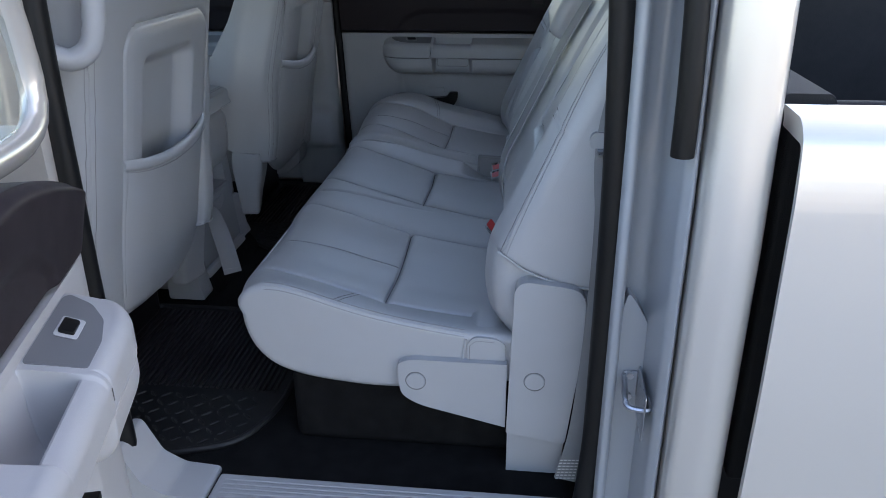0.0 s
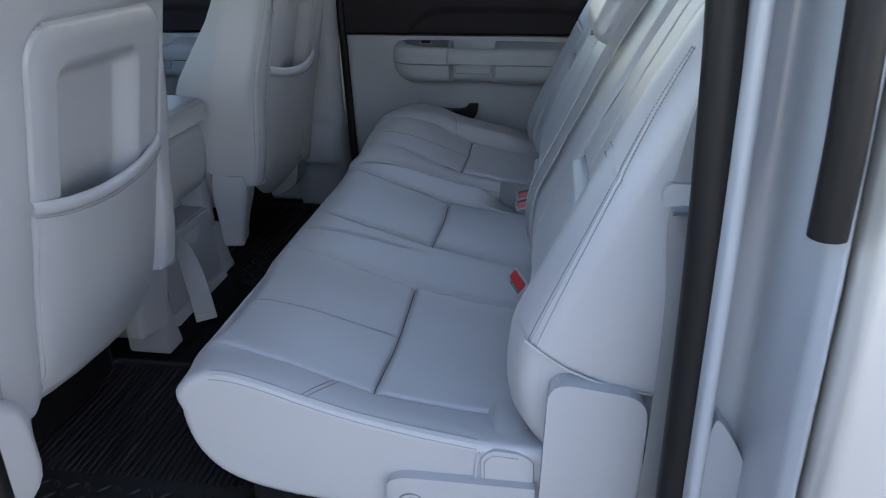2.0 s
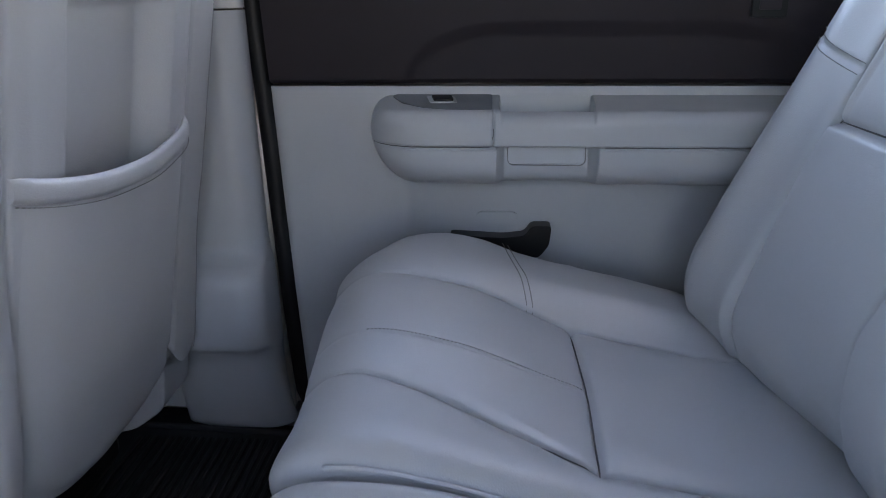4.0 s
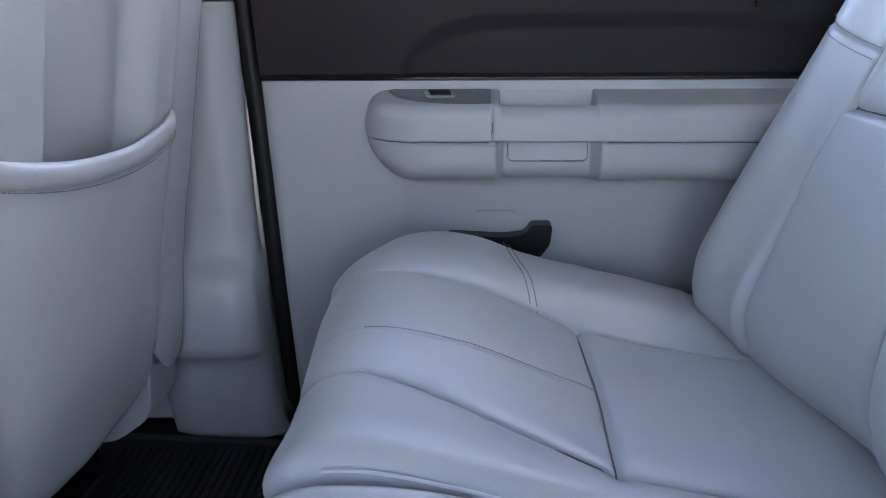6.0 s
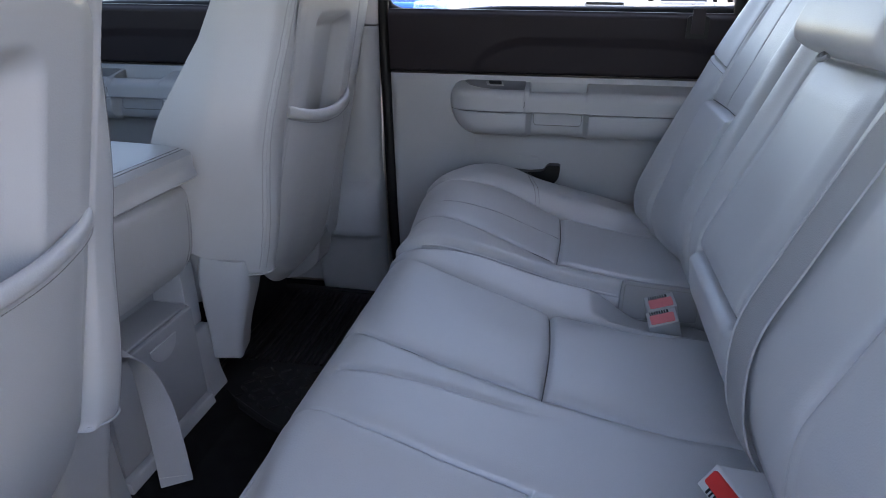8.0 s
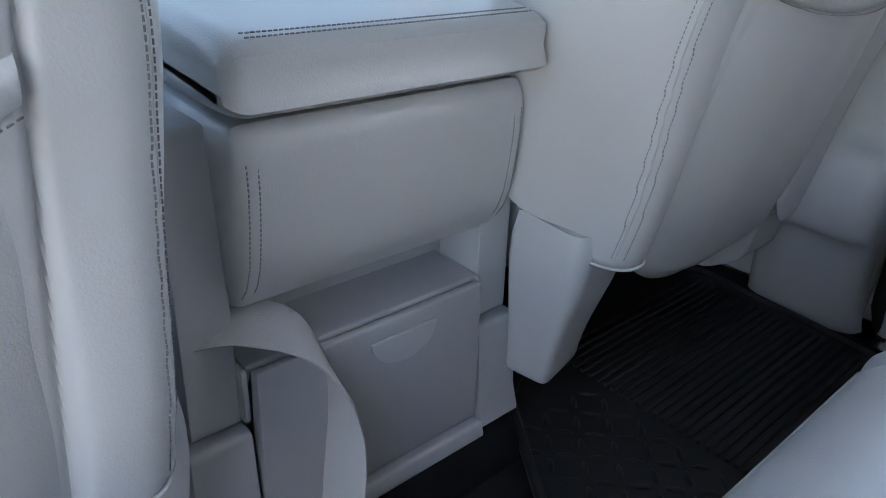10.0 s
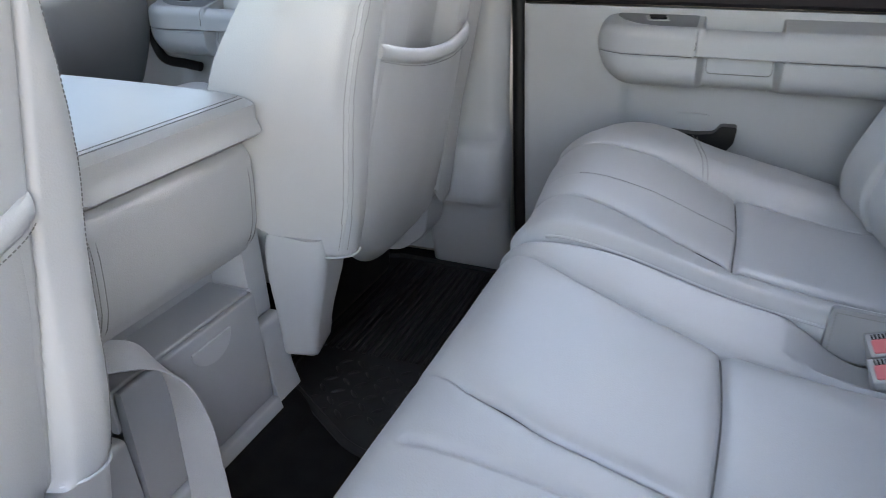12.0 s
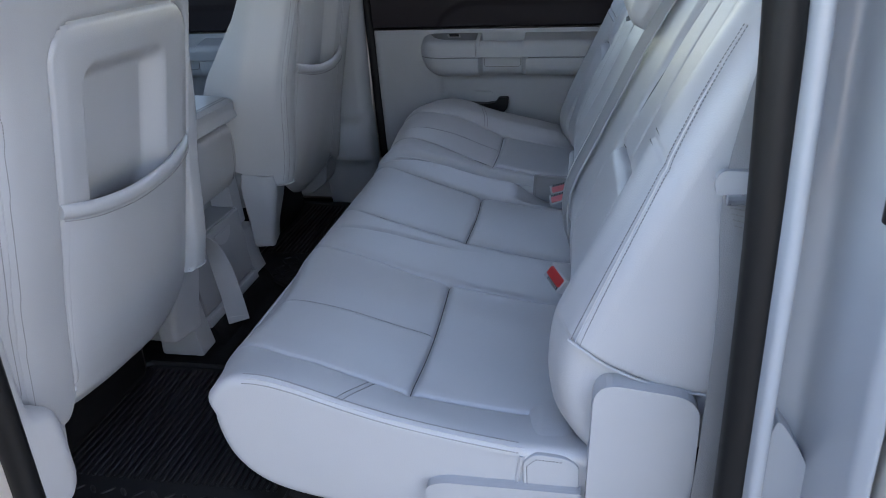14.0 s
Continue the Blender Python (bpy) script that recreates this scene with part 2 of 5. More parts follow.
def soft_block(name, profile, y0, y1, r, mat, parent, push=None, nu=150, nv=120, label="", shift=None, warp=None, dense=None, rings=(0.92, 0.8, 0.6, 0.3)):
    """A stuffed block: a closed profile in x and z, run along y, its ends rounded by r. push(x, y, z, nx, nz) lifts
    the skin along its normal; shift(x, y, z) moves it along x."""
    q = spline(profile, nu * 6, closed=True)
    w = np.cumsum(np.where(dense(q[:, 0], q[:, 1]), 4.0, 1.0) if dense is not None else np.ones(len(q)))
    q = q[np.searchsorted(w, np.linspace(w[0], w[-1], nu, endpoint=False))]
    t = np.roll(q, -1, 0) - np.roll(q, 1, 0)
    t /= np.linalg.norm(t, axis=1)[:, None]
    area = np.sum(q[:, 0] * np.roll(q[:, 1], -1) - np.roll(q[:, 0], -1) * q[:, 1])
    nrm = np.stack([t[:, 1], -t[:, 0]], 1) * (1 if area > 0 else -1)
    edge = r * (1 - np.cos(np.linspace(0, np.pi / 2, 8)))
    mid = np.linspace(y0 + r, y1 - r, nv)
    ys = np.r_[y0 + edge[:-1], mid, (y1 - edge[:-1])[::-1]]
    d = np.minimum(ys - y0, y1 - ys).clip(0, r)
    inset = r - np.sqrt(np.maximum(r * r - (r - d) ** 2, 0))
    X, Y = np.repeat(q[:, :1], len(ys), 1), np.repeat(ys[None], nu, 0)
    Z = np.repeat(q[:, 1:], len(ys), 1)
    NX, NZ = nrm[:, :1], nrm[:, 1:]
    lift = -inset[None] + (push(X, Y, Z, NX + 0 * X, NZ + 0 * X) if push is not None else 0)
    PX, PZ = X + NX * lift, Z + NZ * lift
    if shift is not None:
        PX = PX + shift(X, Y, Z)
    bend = (lambda a: np.stack([a[..., 0], warp(a[..., 0], a[..., 1], a[..., 2]), a[..., 2]], -1)) if warp is not None else (lambda a: a)
    V = np.stack([PX, Y, PZ], -1)
    m = len(ys)
    verts = [tuple(p) for p in bend(V).reshape(-1, 3)]
    faces = grid_faces(nu, m, True)
    for j in (0, m - 1):
        ring = V[:, j]
        c = ring.mean(0)
        prev = [i * m + j for i in range(nu)]
        for k in rings:
            start = len(verts)
            verts += [tuple(p) for p in bend(c + (ring - c) * k)]
            cur = list(range(start, start + nu))
            faces += [(prev[i], prev[(i + 1) % nu], cur[(i + 1) % nu], cur[i]) for i in range(nu)]
            prev = cur
        verts.append(tuple(bend(c[None])[0]))
        faces += [(prev[i], prev[(i + 1) % nu], len(verts) - 1) for i in range(nu)]
    return emit(name, verts, faces, mat, parent, label)


def line_distance(A, B, points):
    """Distance in a plane from each (A, B) to a polyline."""
    best = np.full(A.shape, 9.0)
    for (a0, b0), (a1, b1) in zip(points[:-1], points[1:]):
        da, db = a1 - a0, b1 - b0
        k = (((A - a0) * da + (B - b0) * db) / (da * da + db * db + 1e-12)).clip(0, 1)
        best = np.minimum(best, np.hypot(A - a0 - k * da, B - b0 - k * db))
    return best


def step(v, lo, hi):
    t = ((v - lo) / (hi - lo)).clip(0, 1) if isinstance(v, np.ndarray) else min(max((v - lo) / (hi - lo), 0), 1)
    return t * t * (3 - 2 * t)


def tube(points, radius, n=10, samples=0, closed=False):
    """A round rod along points."""
    p = spline(points, samples, closed) if samples else np.array(points, float)
    verts, faces, k = [], [], len(p)
    up = np.array([0.13, 0.27, 0.95])
    for i in range(k):
        t = p[(i + 1) % k] - p[i - 1] if closed else p[min(i + 1, k - 1)] - p[max(i - 1, 0)]
        t = t / (np.linalg.norm(t) + 1e-9)
        a = np.cross(t, up)
        a /= np.linalg.norm(a) + 1e-9
        b_ = np.cross(t, a)
        r = radius[i] if isinstance(radius, (list, tuple, np.ndarray)) else radius
        for j in range(n):
            w = 2 * math.pi * j / n
            verts.append(tuple(p[i] + r * (math.cos(w) * a + math.sin(w) * b_)))
    for i in range(k if closed else k - 1):
        for j in range(n):
            faces.append((i * n + j, i * n + (j + 1) % n, ((i + 1) % k) * n + (j + 1) % n, ((i + 1) % k) * n + j))
    if not closed:
        faces += [tuple(range(n)), tuple(range((k - 1) * n, k * n))]
    return verts, faces


def ribbon(path, across, width, thick=0.0016, samples=40):
    """A strap along a path; across: its width's direction at each point of the path."""
    p, w = spline(path, samples), spline(across, samples)
    verts, faces = [], []
    for i in range(samples):
        t = p[min(i + 1, samples - 1)] - p[max(i - 1, 0)]
        t /= np.linalg.norm(t)
        a = w[i] - t * np.dot(w[i], t)
        a /= np.linalg.norm(a)
        nn = np.cross(t, a)
        for s, h in ((-0.5, -0.3), (-0.48, -0.5), (0.48, -0.5), (0.5, -0.3), (0.5, 0.3), (0.48, 0.5), (-0.48, 0.5), (-0.5, 0.3)):
            verts.append(tuple(p[i] + a * width * s + nn * thick * h))
    for i in range(samples - 1):
        for j in range(8):
            faces.append((i * 8 + j, i * 8 + (j + 1) % 8, (i + 1) * 8 + (j + 1) % 8, (i + 1) * 8 + j))
    faces += [tuple(range(8)), tuple(range((samples - 1) * 8, samples * 8))]
    return verts, faces


def stitches(name, lines, parent, mat=None, length=0.0027, gap=0.0015, size=0.0009, label="", xf=None):
    """Thread stitches along polylines in space, as one mesh of short bars."""
    verts, faces = [], []
    for line in lines:
        p = np.array(line, float)
        s = np.r_[0, np.cumsum(np.linalg.norm(np.diff(p, axis=0), axis=1))]
        for a in np.arange(0, s[-1] - length, length + gap):
            e0 = np.array([np.interp(a, s, p[:, k]) for k in range(3)])
            e1 = np.array([np.interp(a + length, s, p[:, k]) for k in range(3)])
            t = (e1 - e0) / (np.linalg.norm(e1 - e0) + 1e-9)
            u = np.cross(t, (0.31, 0.2, 0.93))
            u /= np.linalg.norm(u) + 1e-9
            w = np.cross(t, u)
            k = len(verts)
            for e in (e0, e1):
                verts += [tuple(e + size * (c * u + d * w)) for c, d in ((-0.5, -0.5), (0.5, -0.5), (0.5, 0.5), (-0.5, 0.5))]
            faces += [(k, k + 1, k + 2, k + 3), (k + 4, k + 7, k + 6, k + 5)] + [(k + i, k + 4 + i, k + 4 + (i + 1) % 4, k + (i + 1) % 4) for i in range(4)]
    return tagged(emit(name, verts, faces, mat or STITCH, parent, label, xf, smooth=False, flip=False), kind="stuff")


def mirror(x, y, z):
    return (x, 2 * YC - y, z)

# ---------------------------------------------------------------- the ground and what stands round the truck
def ground_sheet():
    n = 40
    xs = np.r_[np.linspace(-1500, -40, 8), np.linspace(-30, 30, n), np.linspace(40, 1500, 8)]
    v = [(x, y, 0.0) for x in xs for y in xs]
    ob = emit("ground", v, grid_faces(len(xs), len(xs)), ASPHALT, flip=False)
    tagged(ob, "worn pale asphalt of a parking lot", "ground", kind="structure")


def sun_blocker():
    """Unseen block added to keep the sun off the truck."""
    ob = part("shade_wall", box((9.0, 1.0, 0), (22.0, 11.0, 13.5), 0.1), CONCRETE)
    tagged(ob, "unseen plain tan wall added to shade the truck", "wall", kind="structure")


ground_sheet()
sun_blocker()

# ---------------------------------------------------------------- cab shell
FLOOR = 0.69


def plan_prism(poly, z0, z1, lean=0.0, lean_from=1.3, rows=14):
    """A closed plan outline drawn up from z0 to z1; above lean_from it leans inwards by lean per metre."""
    k, verts, faces = len(poly), [], []
    for z in np.linspace(z0, z1, rows):
        s = max(z - lean_from, 0) * lean
        verts += [(x, y + s, z) for x, y in poly]
    for i in range(rows - 1):
        faces += [(i * k + j, i * k + (j + 1) % k, (i + 1) * k + (j + 1) % k, (i + 1) * k + j) for j in range(k)]
    faces += [tuple(range(k)), tuple(range((rows - 1) * k, rows * k))]
    return verts, faces


def cab_floor():
    b = box((-1.9, 0.97, 0.62), (0.34, 2.70, FLOOR), 0.01)
    tagged(part("floor", b, CARPET), "black carpet on the cab floor", "floor", kind="structure")


def cab_ceiling():
    b = box((-1.45, 0.985, 1.83), (0.33, 2.68, 1.86), 0.01)
    tagged(part("ceiling", b, HEADLINER), "light grey cloth headliner", "ceiling", kind="structure")
    b = box((-1.5, 0.97, 1.863), (0.36, 2.70, 1.92), 0.028, 4)
    tagged(part("roof", b, PAINT), "pale silver painted cab roof", "roof", kind="structure")


def cab_back():
    b = box((0.262, 1.0, 0.62), (0.30, 2.67, 1.48), 0.006)
    tagged(part("wall_back", b, HEADLINER), "grey cloth-covered back wall of the cab", "wall", kind="structure")
    for y0, y1 in ((1.0, 1.17), (2.50, 2.67)):
        tagged(part("wall_back_post", box((0.262, y0, 1.485), (0.30, y1, 1.825), 0.01), HEADLINER), "grey post beside the rear window", "wall", kind="structure")
    w = thing("window_back", "rear window of the cab with dark seal", "window", (0.28, YC, 1.48), kind="structure")
    part("pane", box((0.278, 1.175, 1.485), (0.284, 2.495, 1.825), 0.001), GLASS_BACK, w)
    part("seal", box((0.268, 1.175, 1.481), (0.294, 2.495, 1.497), 0.004), SEAL, w)
    # outer skin behind the seat back
    b = box((0.305, 0.99, 0.6), (0.33, 2.68, 1.47), 0.006)
    tagged(part("wall_back_outer", b, JAMB), "painted steel back panel of the cab", "wall", kind="structure")


def cab_front():
    b = box((-1.86, 1.0, 0.69), (-1.78, 2.67, 1.25), 0.02)
    tagged(part("wall_front", b, PLASTIC_MID), "plain grey front bulkhead of the cab", "wall", kind="structure")
    prof = [(-1.77, 0.95), (-1.60, 0.98), (-1.52, 1.10), (-1.50, 1.24), (-1.58, 1.34), (-1.77, 1.37)]
    d = thing("dashboard", "grey moulded dashboard with a dark upper half", "dashboard", (-1.65, YC, 0.95))
    soft_block("lower_panel", prof, 1.03, 2.64, 0.03, BEZEL, d, nu=60, nv=20)
    part("stack", box((-1.56, 1.70, 0.72), (-1.46, 1.97, 1.22), 0.02, 3), BLACK, d)
    w = thing("windshield", "sloping clear windshield", "windshield", (-1.7, YC, 1.36), kind="structure")
    v = [(-1.80, 1.05, 1.37), (-1.80, 2.62, 1.37), (-1.30, 2.55, 1.82), (-1.30, 1.12, 1.82)]
    v += [(x - 0.006, y, z) for x, y, z in v]
    emit("pane", v, [(0, 1, 2, 3), (7, 6, 5, 4), (0, 4, 5, 1), (1, 5, 6, 2), (2, 6, 7, 3), (3, 7, 4, 0)], GLASS_FRONT, w, smooth=False)
    for s in (None, mirror):
        v, f = tube([(-1.84, 1.0, 1.30), (-1.58, 1.03, 1.58), (-1.32, 1.07, 1.83)], 0.035, 10, 12)
        tagged(emit("pillar_front", v, f, PAINT, None, xf=s), "painted front roof pillar", "pillar", kind="structure")


def pillar_middle(xf, where):
    """The pillar between the doors: trim in two pieces with a ledge near the floor, and the painted flange outside."""
    p = thing("pillar_middle", "light grey moulded trim of the door pillar beside the front seat", "pillar", xf(-0.72, 1.02, 0.7), kind="structure")
    plan = rounded([(-0.83, 0.985), (-0.825, 1.030), (-0.775, 1.045), (-0.690, 1.045), (-0.668, 1.02), (-0.668, 0.985)], 0.014, 4)
    zs = [0.692, 0.70, 0.715, 0.74, 0.78, 0.82, 0.842, 0.852, 0.858, 0.866, 0.88, 0.92, 0.955, 0.972, 0.983, 0.991, 0.998, 1.008, 1.02, 1.05, 1.2, 1.354]
    off = [-0.014, -0.012, -0.008, -0.002, 0.006, 0.012, 0.018, 0.028, 0.042, 0.050, 0.053, 0.052, 0.050, 0.046, 0.038, 0.024, 0.012, 0.004, 0.001, 0.0, 0.0, 0.0]
    wide = [0.028, 0.026, 0.022, 0.018, 0.014, 0.012, 0.012, 0.012, 0.013, 0.013, 0.013, 0.012, 0.011, 0.010, 0.009, 0.007, 0.006, 0.005, 0.004, 0.003, 0.0, 0.0]
    k, v, f = len(plan), [], []
    for z, o, e in zip(zs, off, wide):
        v += [(x + (e * step(x, -0.74, -0.67) if where == "far" else 0), y + (o if y > 1.0 else 0), z) for x, y in plan]
    for i in range(len(zs) - 1):
        f += [(i * k + j, i * k + (j + 1) % k, (i + 1) * k + (j + 1) % k, (i + 1) * k + j) for j in range(k)]
    f += [tuple(range(k)), tuple(range((len(zs) - 1) * k, len(zs) * k))]
    emit("lower_trim", v, f, PLASTIC, p, xf=xf)
    upper = rounded([(-0.79, 0.99), (-0.79, 1.03), (-0.685, 1.038), (-0.668, 1.02), (-0.668, 0.99)], 0.012, 3)
    v, f = plan_prism(upper, 1.357, 1.83, 0.02)
    emit("upper_trim", v, f, HEADLINER, p, xf=xf)
    flange = rounded([(-0.735, 0.885), (-0.735, 0.983), (-0.66, 0.983), (-0.655, 0.95), (-0.675, 0.90)], 0.01, 3)
    v, f = plan_prism(flange, 0.62, 1.86, 0.04)
    emit("painted_flange", v, f, PAINT, p, xf=xf)


cab_floor()
cab_ceiling()
cab_back()
cab_front()
pillar_middle(lambda x, y, z: (x, y, z), "near")
pillar_middle(mirror, "far")


def door_seal(xf, label, r=0.015):
    """The rubber seal round a rear door opening."""
    pts = [(-0.40, 0.955, 0.655), (-0.56, 0.955, 0.655), (-0.635, 0.968, 0.71), (-0.648, 0.972, 0.82), (-0.650, 0.972, 1.2), (-0.648, 0.985, 1.6),
           (-0.60, 0.995, 1.77), (-0.45, 1.0, 1.79), (-0.10, 1.0, 1.79), (0.06, 0.998, 1.76), (0.125, 0.99, 1.60), (0.143, 0.98, 1.35),
           (0.147, 0.978, 1.0), (0.144, 0.978, 0.80), (0.124, 0.968, 0.69), (0.04, 0.955, 0.655)]
    v, f = tube(pts, r, 12, 150, closed=True)
    return tagged(emit("door_seal", v, f, SEAL, xf=xf), label, "door seal", kind="structure")


door_seal(lambda x, y, z: (x, y, z), "black rubber seal round the open rear door opening", 0.017)
door_seal(lambda x, y, z: (x - 0.008 + (0.042 * max(0, 1.32 - z) if x < -0.5 else 0), 2 * YC - y - 0.014, z), "black rubber seal round the closed rear door", 0.014)


def rear_corner():
    """Painted jamb with its recess, and the silver panel behind the door, on the open side."""
    poly = rounded([(0.150, 1.03), (0.152, 0.966), (0.158, 0.953), (0.167, 0.953), (0.173, 0.968), (0.178, 1.012), (0.208, 1.012), (0.217, 0.955), (0.220, 0.905), (0.232, 0.892), (0.238, 0.905), (0.238, 1.03)],
                   [0, 0.006, 0.005, 0.005, 0.01, 0.014, 0.012, 0.02, 0.006, 0.005, 0.004, 0], 5)
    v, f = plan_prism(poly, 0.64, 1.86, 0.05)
    j = tagged(emit("door_jamb", v, f, JAMB), "door jamb in darkened body paint, with a recess", "door jamb", kind="structure")
    poly = rounded([(0.240, 1.02), (0.240, 0.885), (0.246, 0.868), (0.285, 0.851), (0.312, 0.856), (0.322, 0.88), (0.325, 1.02)], [0, 0.004, 0.008, 0.03, 0.018, 0.015, 0], 6)
    v, f = plan_prism(poly, 0.50, 1.90, 0.06, 1.25, 24)
    tagged(emit("rear_corner_panel", v, f, PAINT), "glossy pale silver body panel behind the rear door", "body panel", kind="structure")
    v, f = tube([(0.212, 0.889, 1.347), (0.211, 0.889, 1.45), (0.204, 0.90, 1.60), (0.175, 0.92, 1.78)], 0.0145, 20, 24)
    tagged(emit("window_seal", v, f, SEAL), "black rubber window seal ending on the jamb", "seal", kind="structure")
    s = thing("door_striker", "zinc-plated door striker bolted to the jamb", "striker", (0.20, 0.93, 0.95))
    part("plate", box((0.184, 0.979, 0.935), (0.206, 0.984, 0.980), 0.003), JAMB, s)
    part("guard", prism(rounded([(0.900, 0.985), (0.98, 0.992), (0.98, 0.915), (0.905, 0.905)], 0.006, 3), 0.206, 0.2085, "x", 0.001), STEEL, s)
    v, f = tube([(0.186, 0.98, 0.972), (0.182, 0.930, 0.967), (0.184, 0.917, 0.960), (0.196, 0.913, 0.957), (0.216, 0.915, 0.957), (0.219, 0.945, 0.957)], 0.0045, 8, 24)
    emit("loop", v, f, STEEL, s)
    for z in (0.938, 0.975):
        v, f = tube([(0.193, 0.98, z), (0.193, 0.972, z)], 0.006, 6)
        emit("bolt", v, f, STEEL, s)
    # pressed step in the jamb round the striker
    st = rounded([(0.169, 0.66), (0.169, 1.060), (0.181, 1.112), (0.200, 1.086), (0.222, 1.042), (0.222, 0.66)], [0, 0.03, 0.010, 0.02, 0.03, 0], 5)
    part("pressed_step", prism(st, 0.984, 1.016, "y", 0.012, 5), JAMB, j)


rear_corner()


def sill(xf, label, raised=True):
    s = thing("sill_plate", label, "sill plate", xf(-0.2, 0.98, 0.70), kind="structure")
    part("plate", box((-0.50, 0.90, 0.685), (0.12, 1.004, 0.706), 0.006, 3), PLASTIC, s, xf=xf)
    for i in range(7):
        y = 0.918 + 0.011 * i
        part("rib", box((-0.485, y, 0.7065), (0.10, y + 0.005, 0.709), 0.001, 1), PLASTIC, s, xf=xf)
    prof = [(-0.66, 0.69), (-0.505, 0.69), (-0.505, 0.707), (-0.57, 0.712), (-0.61, 0.735), (-0.64, 0.80), (-0.66, 0.80)]
    prof = rounded(prof if raised else prof[:4] + [(-0.60, 0.712), (-0.60, 0.69)], 0.008, 3)
    part("end_trim", prism(prof, 0.93, 1.02, "y", 0.006, 3), PLASTIC, s, xf=xf)
    b = box((-1.75, 0.87, 0.50), (0.238, 0.972, 0.684), 0.02, 3)
    part("rocker", b, PAINT, s, xf=xf)


sill(lambda x, y, z: (x, y, z), "ridged light grey sill plate in the open doorway")
sill(mirror, "ridged light grey sill plate under the closed door", False)


# ---------------------------------------------------------------- doors
def arm_outline(x):
    """Lower and upper edge and depth of a door's armrest at x."""
    a = max((-0.424 - x) / 0.0705, 0)
    lo = 1.117 + 0.078 * (1 - math.sqrt(max(1 - a * a, 0)))
    c = max((-0.464 - x) / 0.0305, 0)
    hi = 1.236 - 0.034 * (1 - math.sqrt(max(1 - c * c, 0)))
    e = max((-0.40 - x) / 0.0945, 0)
    return lo, hi, 0.076 * math.sqrt(max(1 - e ** 2.4, 0.0)) + 0.006


def arm_section(x):
    """One section of the armrest as points (inwards, up): over the top or down into the pull pocket, then down the front."""
    lo, hi, dp = arm_outline(x)
    SEAM_Z = 1.174
    cup = step(x, -0.309, -0.304) * (1 - step(x, -0.182, -0.177))
    low = step(x, -0.313, -0.300) * (1 - step(x, -0.186, -0.171))
    r = min(0.020, 0.42 * dp, 0.40 * (hi - lo))
    top = [(-0.004 + (dp - r + 0.004) * i / 17, hi - 0.013 * (i / 17) ** 1.2) for i in range(18)]
    well = [(-0.004, hi), (0.004, hi - 0.002), (0.006, 1.225), (0.007, 1.195), (0.009, 1.165), (0.012, 1.148), (0.018, 1.142), (0.026, 1.140), (0.034, 1.140), (0.042, 1.142),
            (0.048, 1.148), (0.051, 1.16), (0.053, 1.18), (0.054, 1.20), (0.055, 1.209), (0.0565, 1.2155), (0.0585, 1.2190), (0.061, 1.2200)]
    pts = [(a[0] + (b[0] - a[0]) * cup, a[1] + (b[1] - a[1]) * cup) for a, b in zip(top, well)]
    t1 = hi - 0.013 - 0.004 * cup
    for i in range(1, 11):
        w = math.pi / 2 * i / 10
        pts.append((dp - r + r * math.sin(w), t1 - r + r * math.cos(w)))
    rb = min(0.034, 0.5 * dp, 0.45 * (hi - lo))
    z0, z1 = t1 - r, lo + rb
    for i in range(1, 111):
        z = z0 + (z1 - z0) * i / 110
        pts.append((dp, z))
    for i in range(1, 13):
        w = math.pi / 2 * i / 12
        pts.append((dp - rb + rb * math.cos(w), z1 - rb * math.sin(w)))
    pts += [(dp * 0.35, lo - 0.0005), (-0.004, lo + 0.004)]
    out = []
    for n, (dd, z) in enumerate(pts):
        if n > 26:
            dd -= 0.004 * math.exp(-((z - SEAM_Z) / 0.0017) ** 2) + 0.0022 * (1 - step(z, SEAM_Z - 0.006, SEAM_Z))
            if z < SEAM_Z + 0.001 and low > 0:
                k = min(max((SEAM_Z - z) / 0.05, 0), 1)
                dd = max(dd - low * (0.030 - 0.012 * k), min(dd, 0.02))
        if n > 16 and z > SEAM_Z:
            dd -= 0.0022 * math.exp(-((x + 0.3165) / 0.0016) ** 2) * (dd > 0.02)
        out.append((dd, z))
    return out


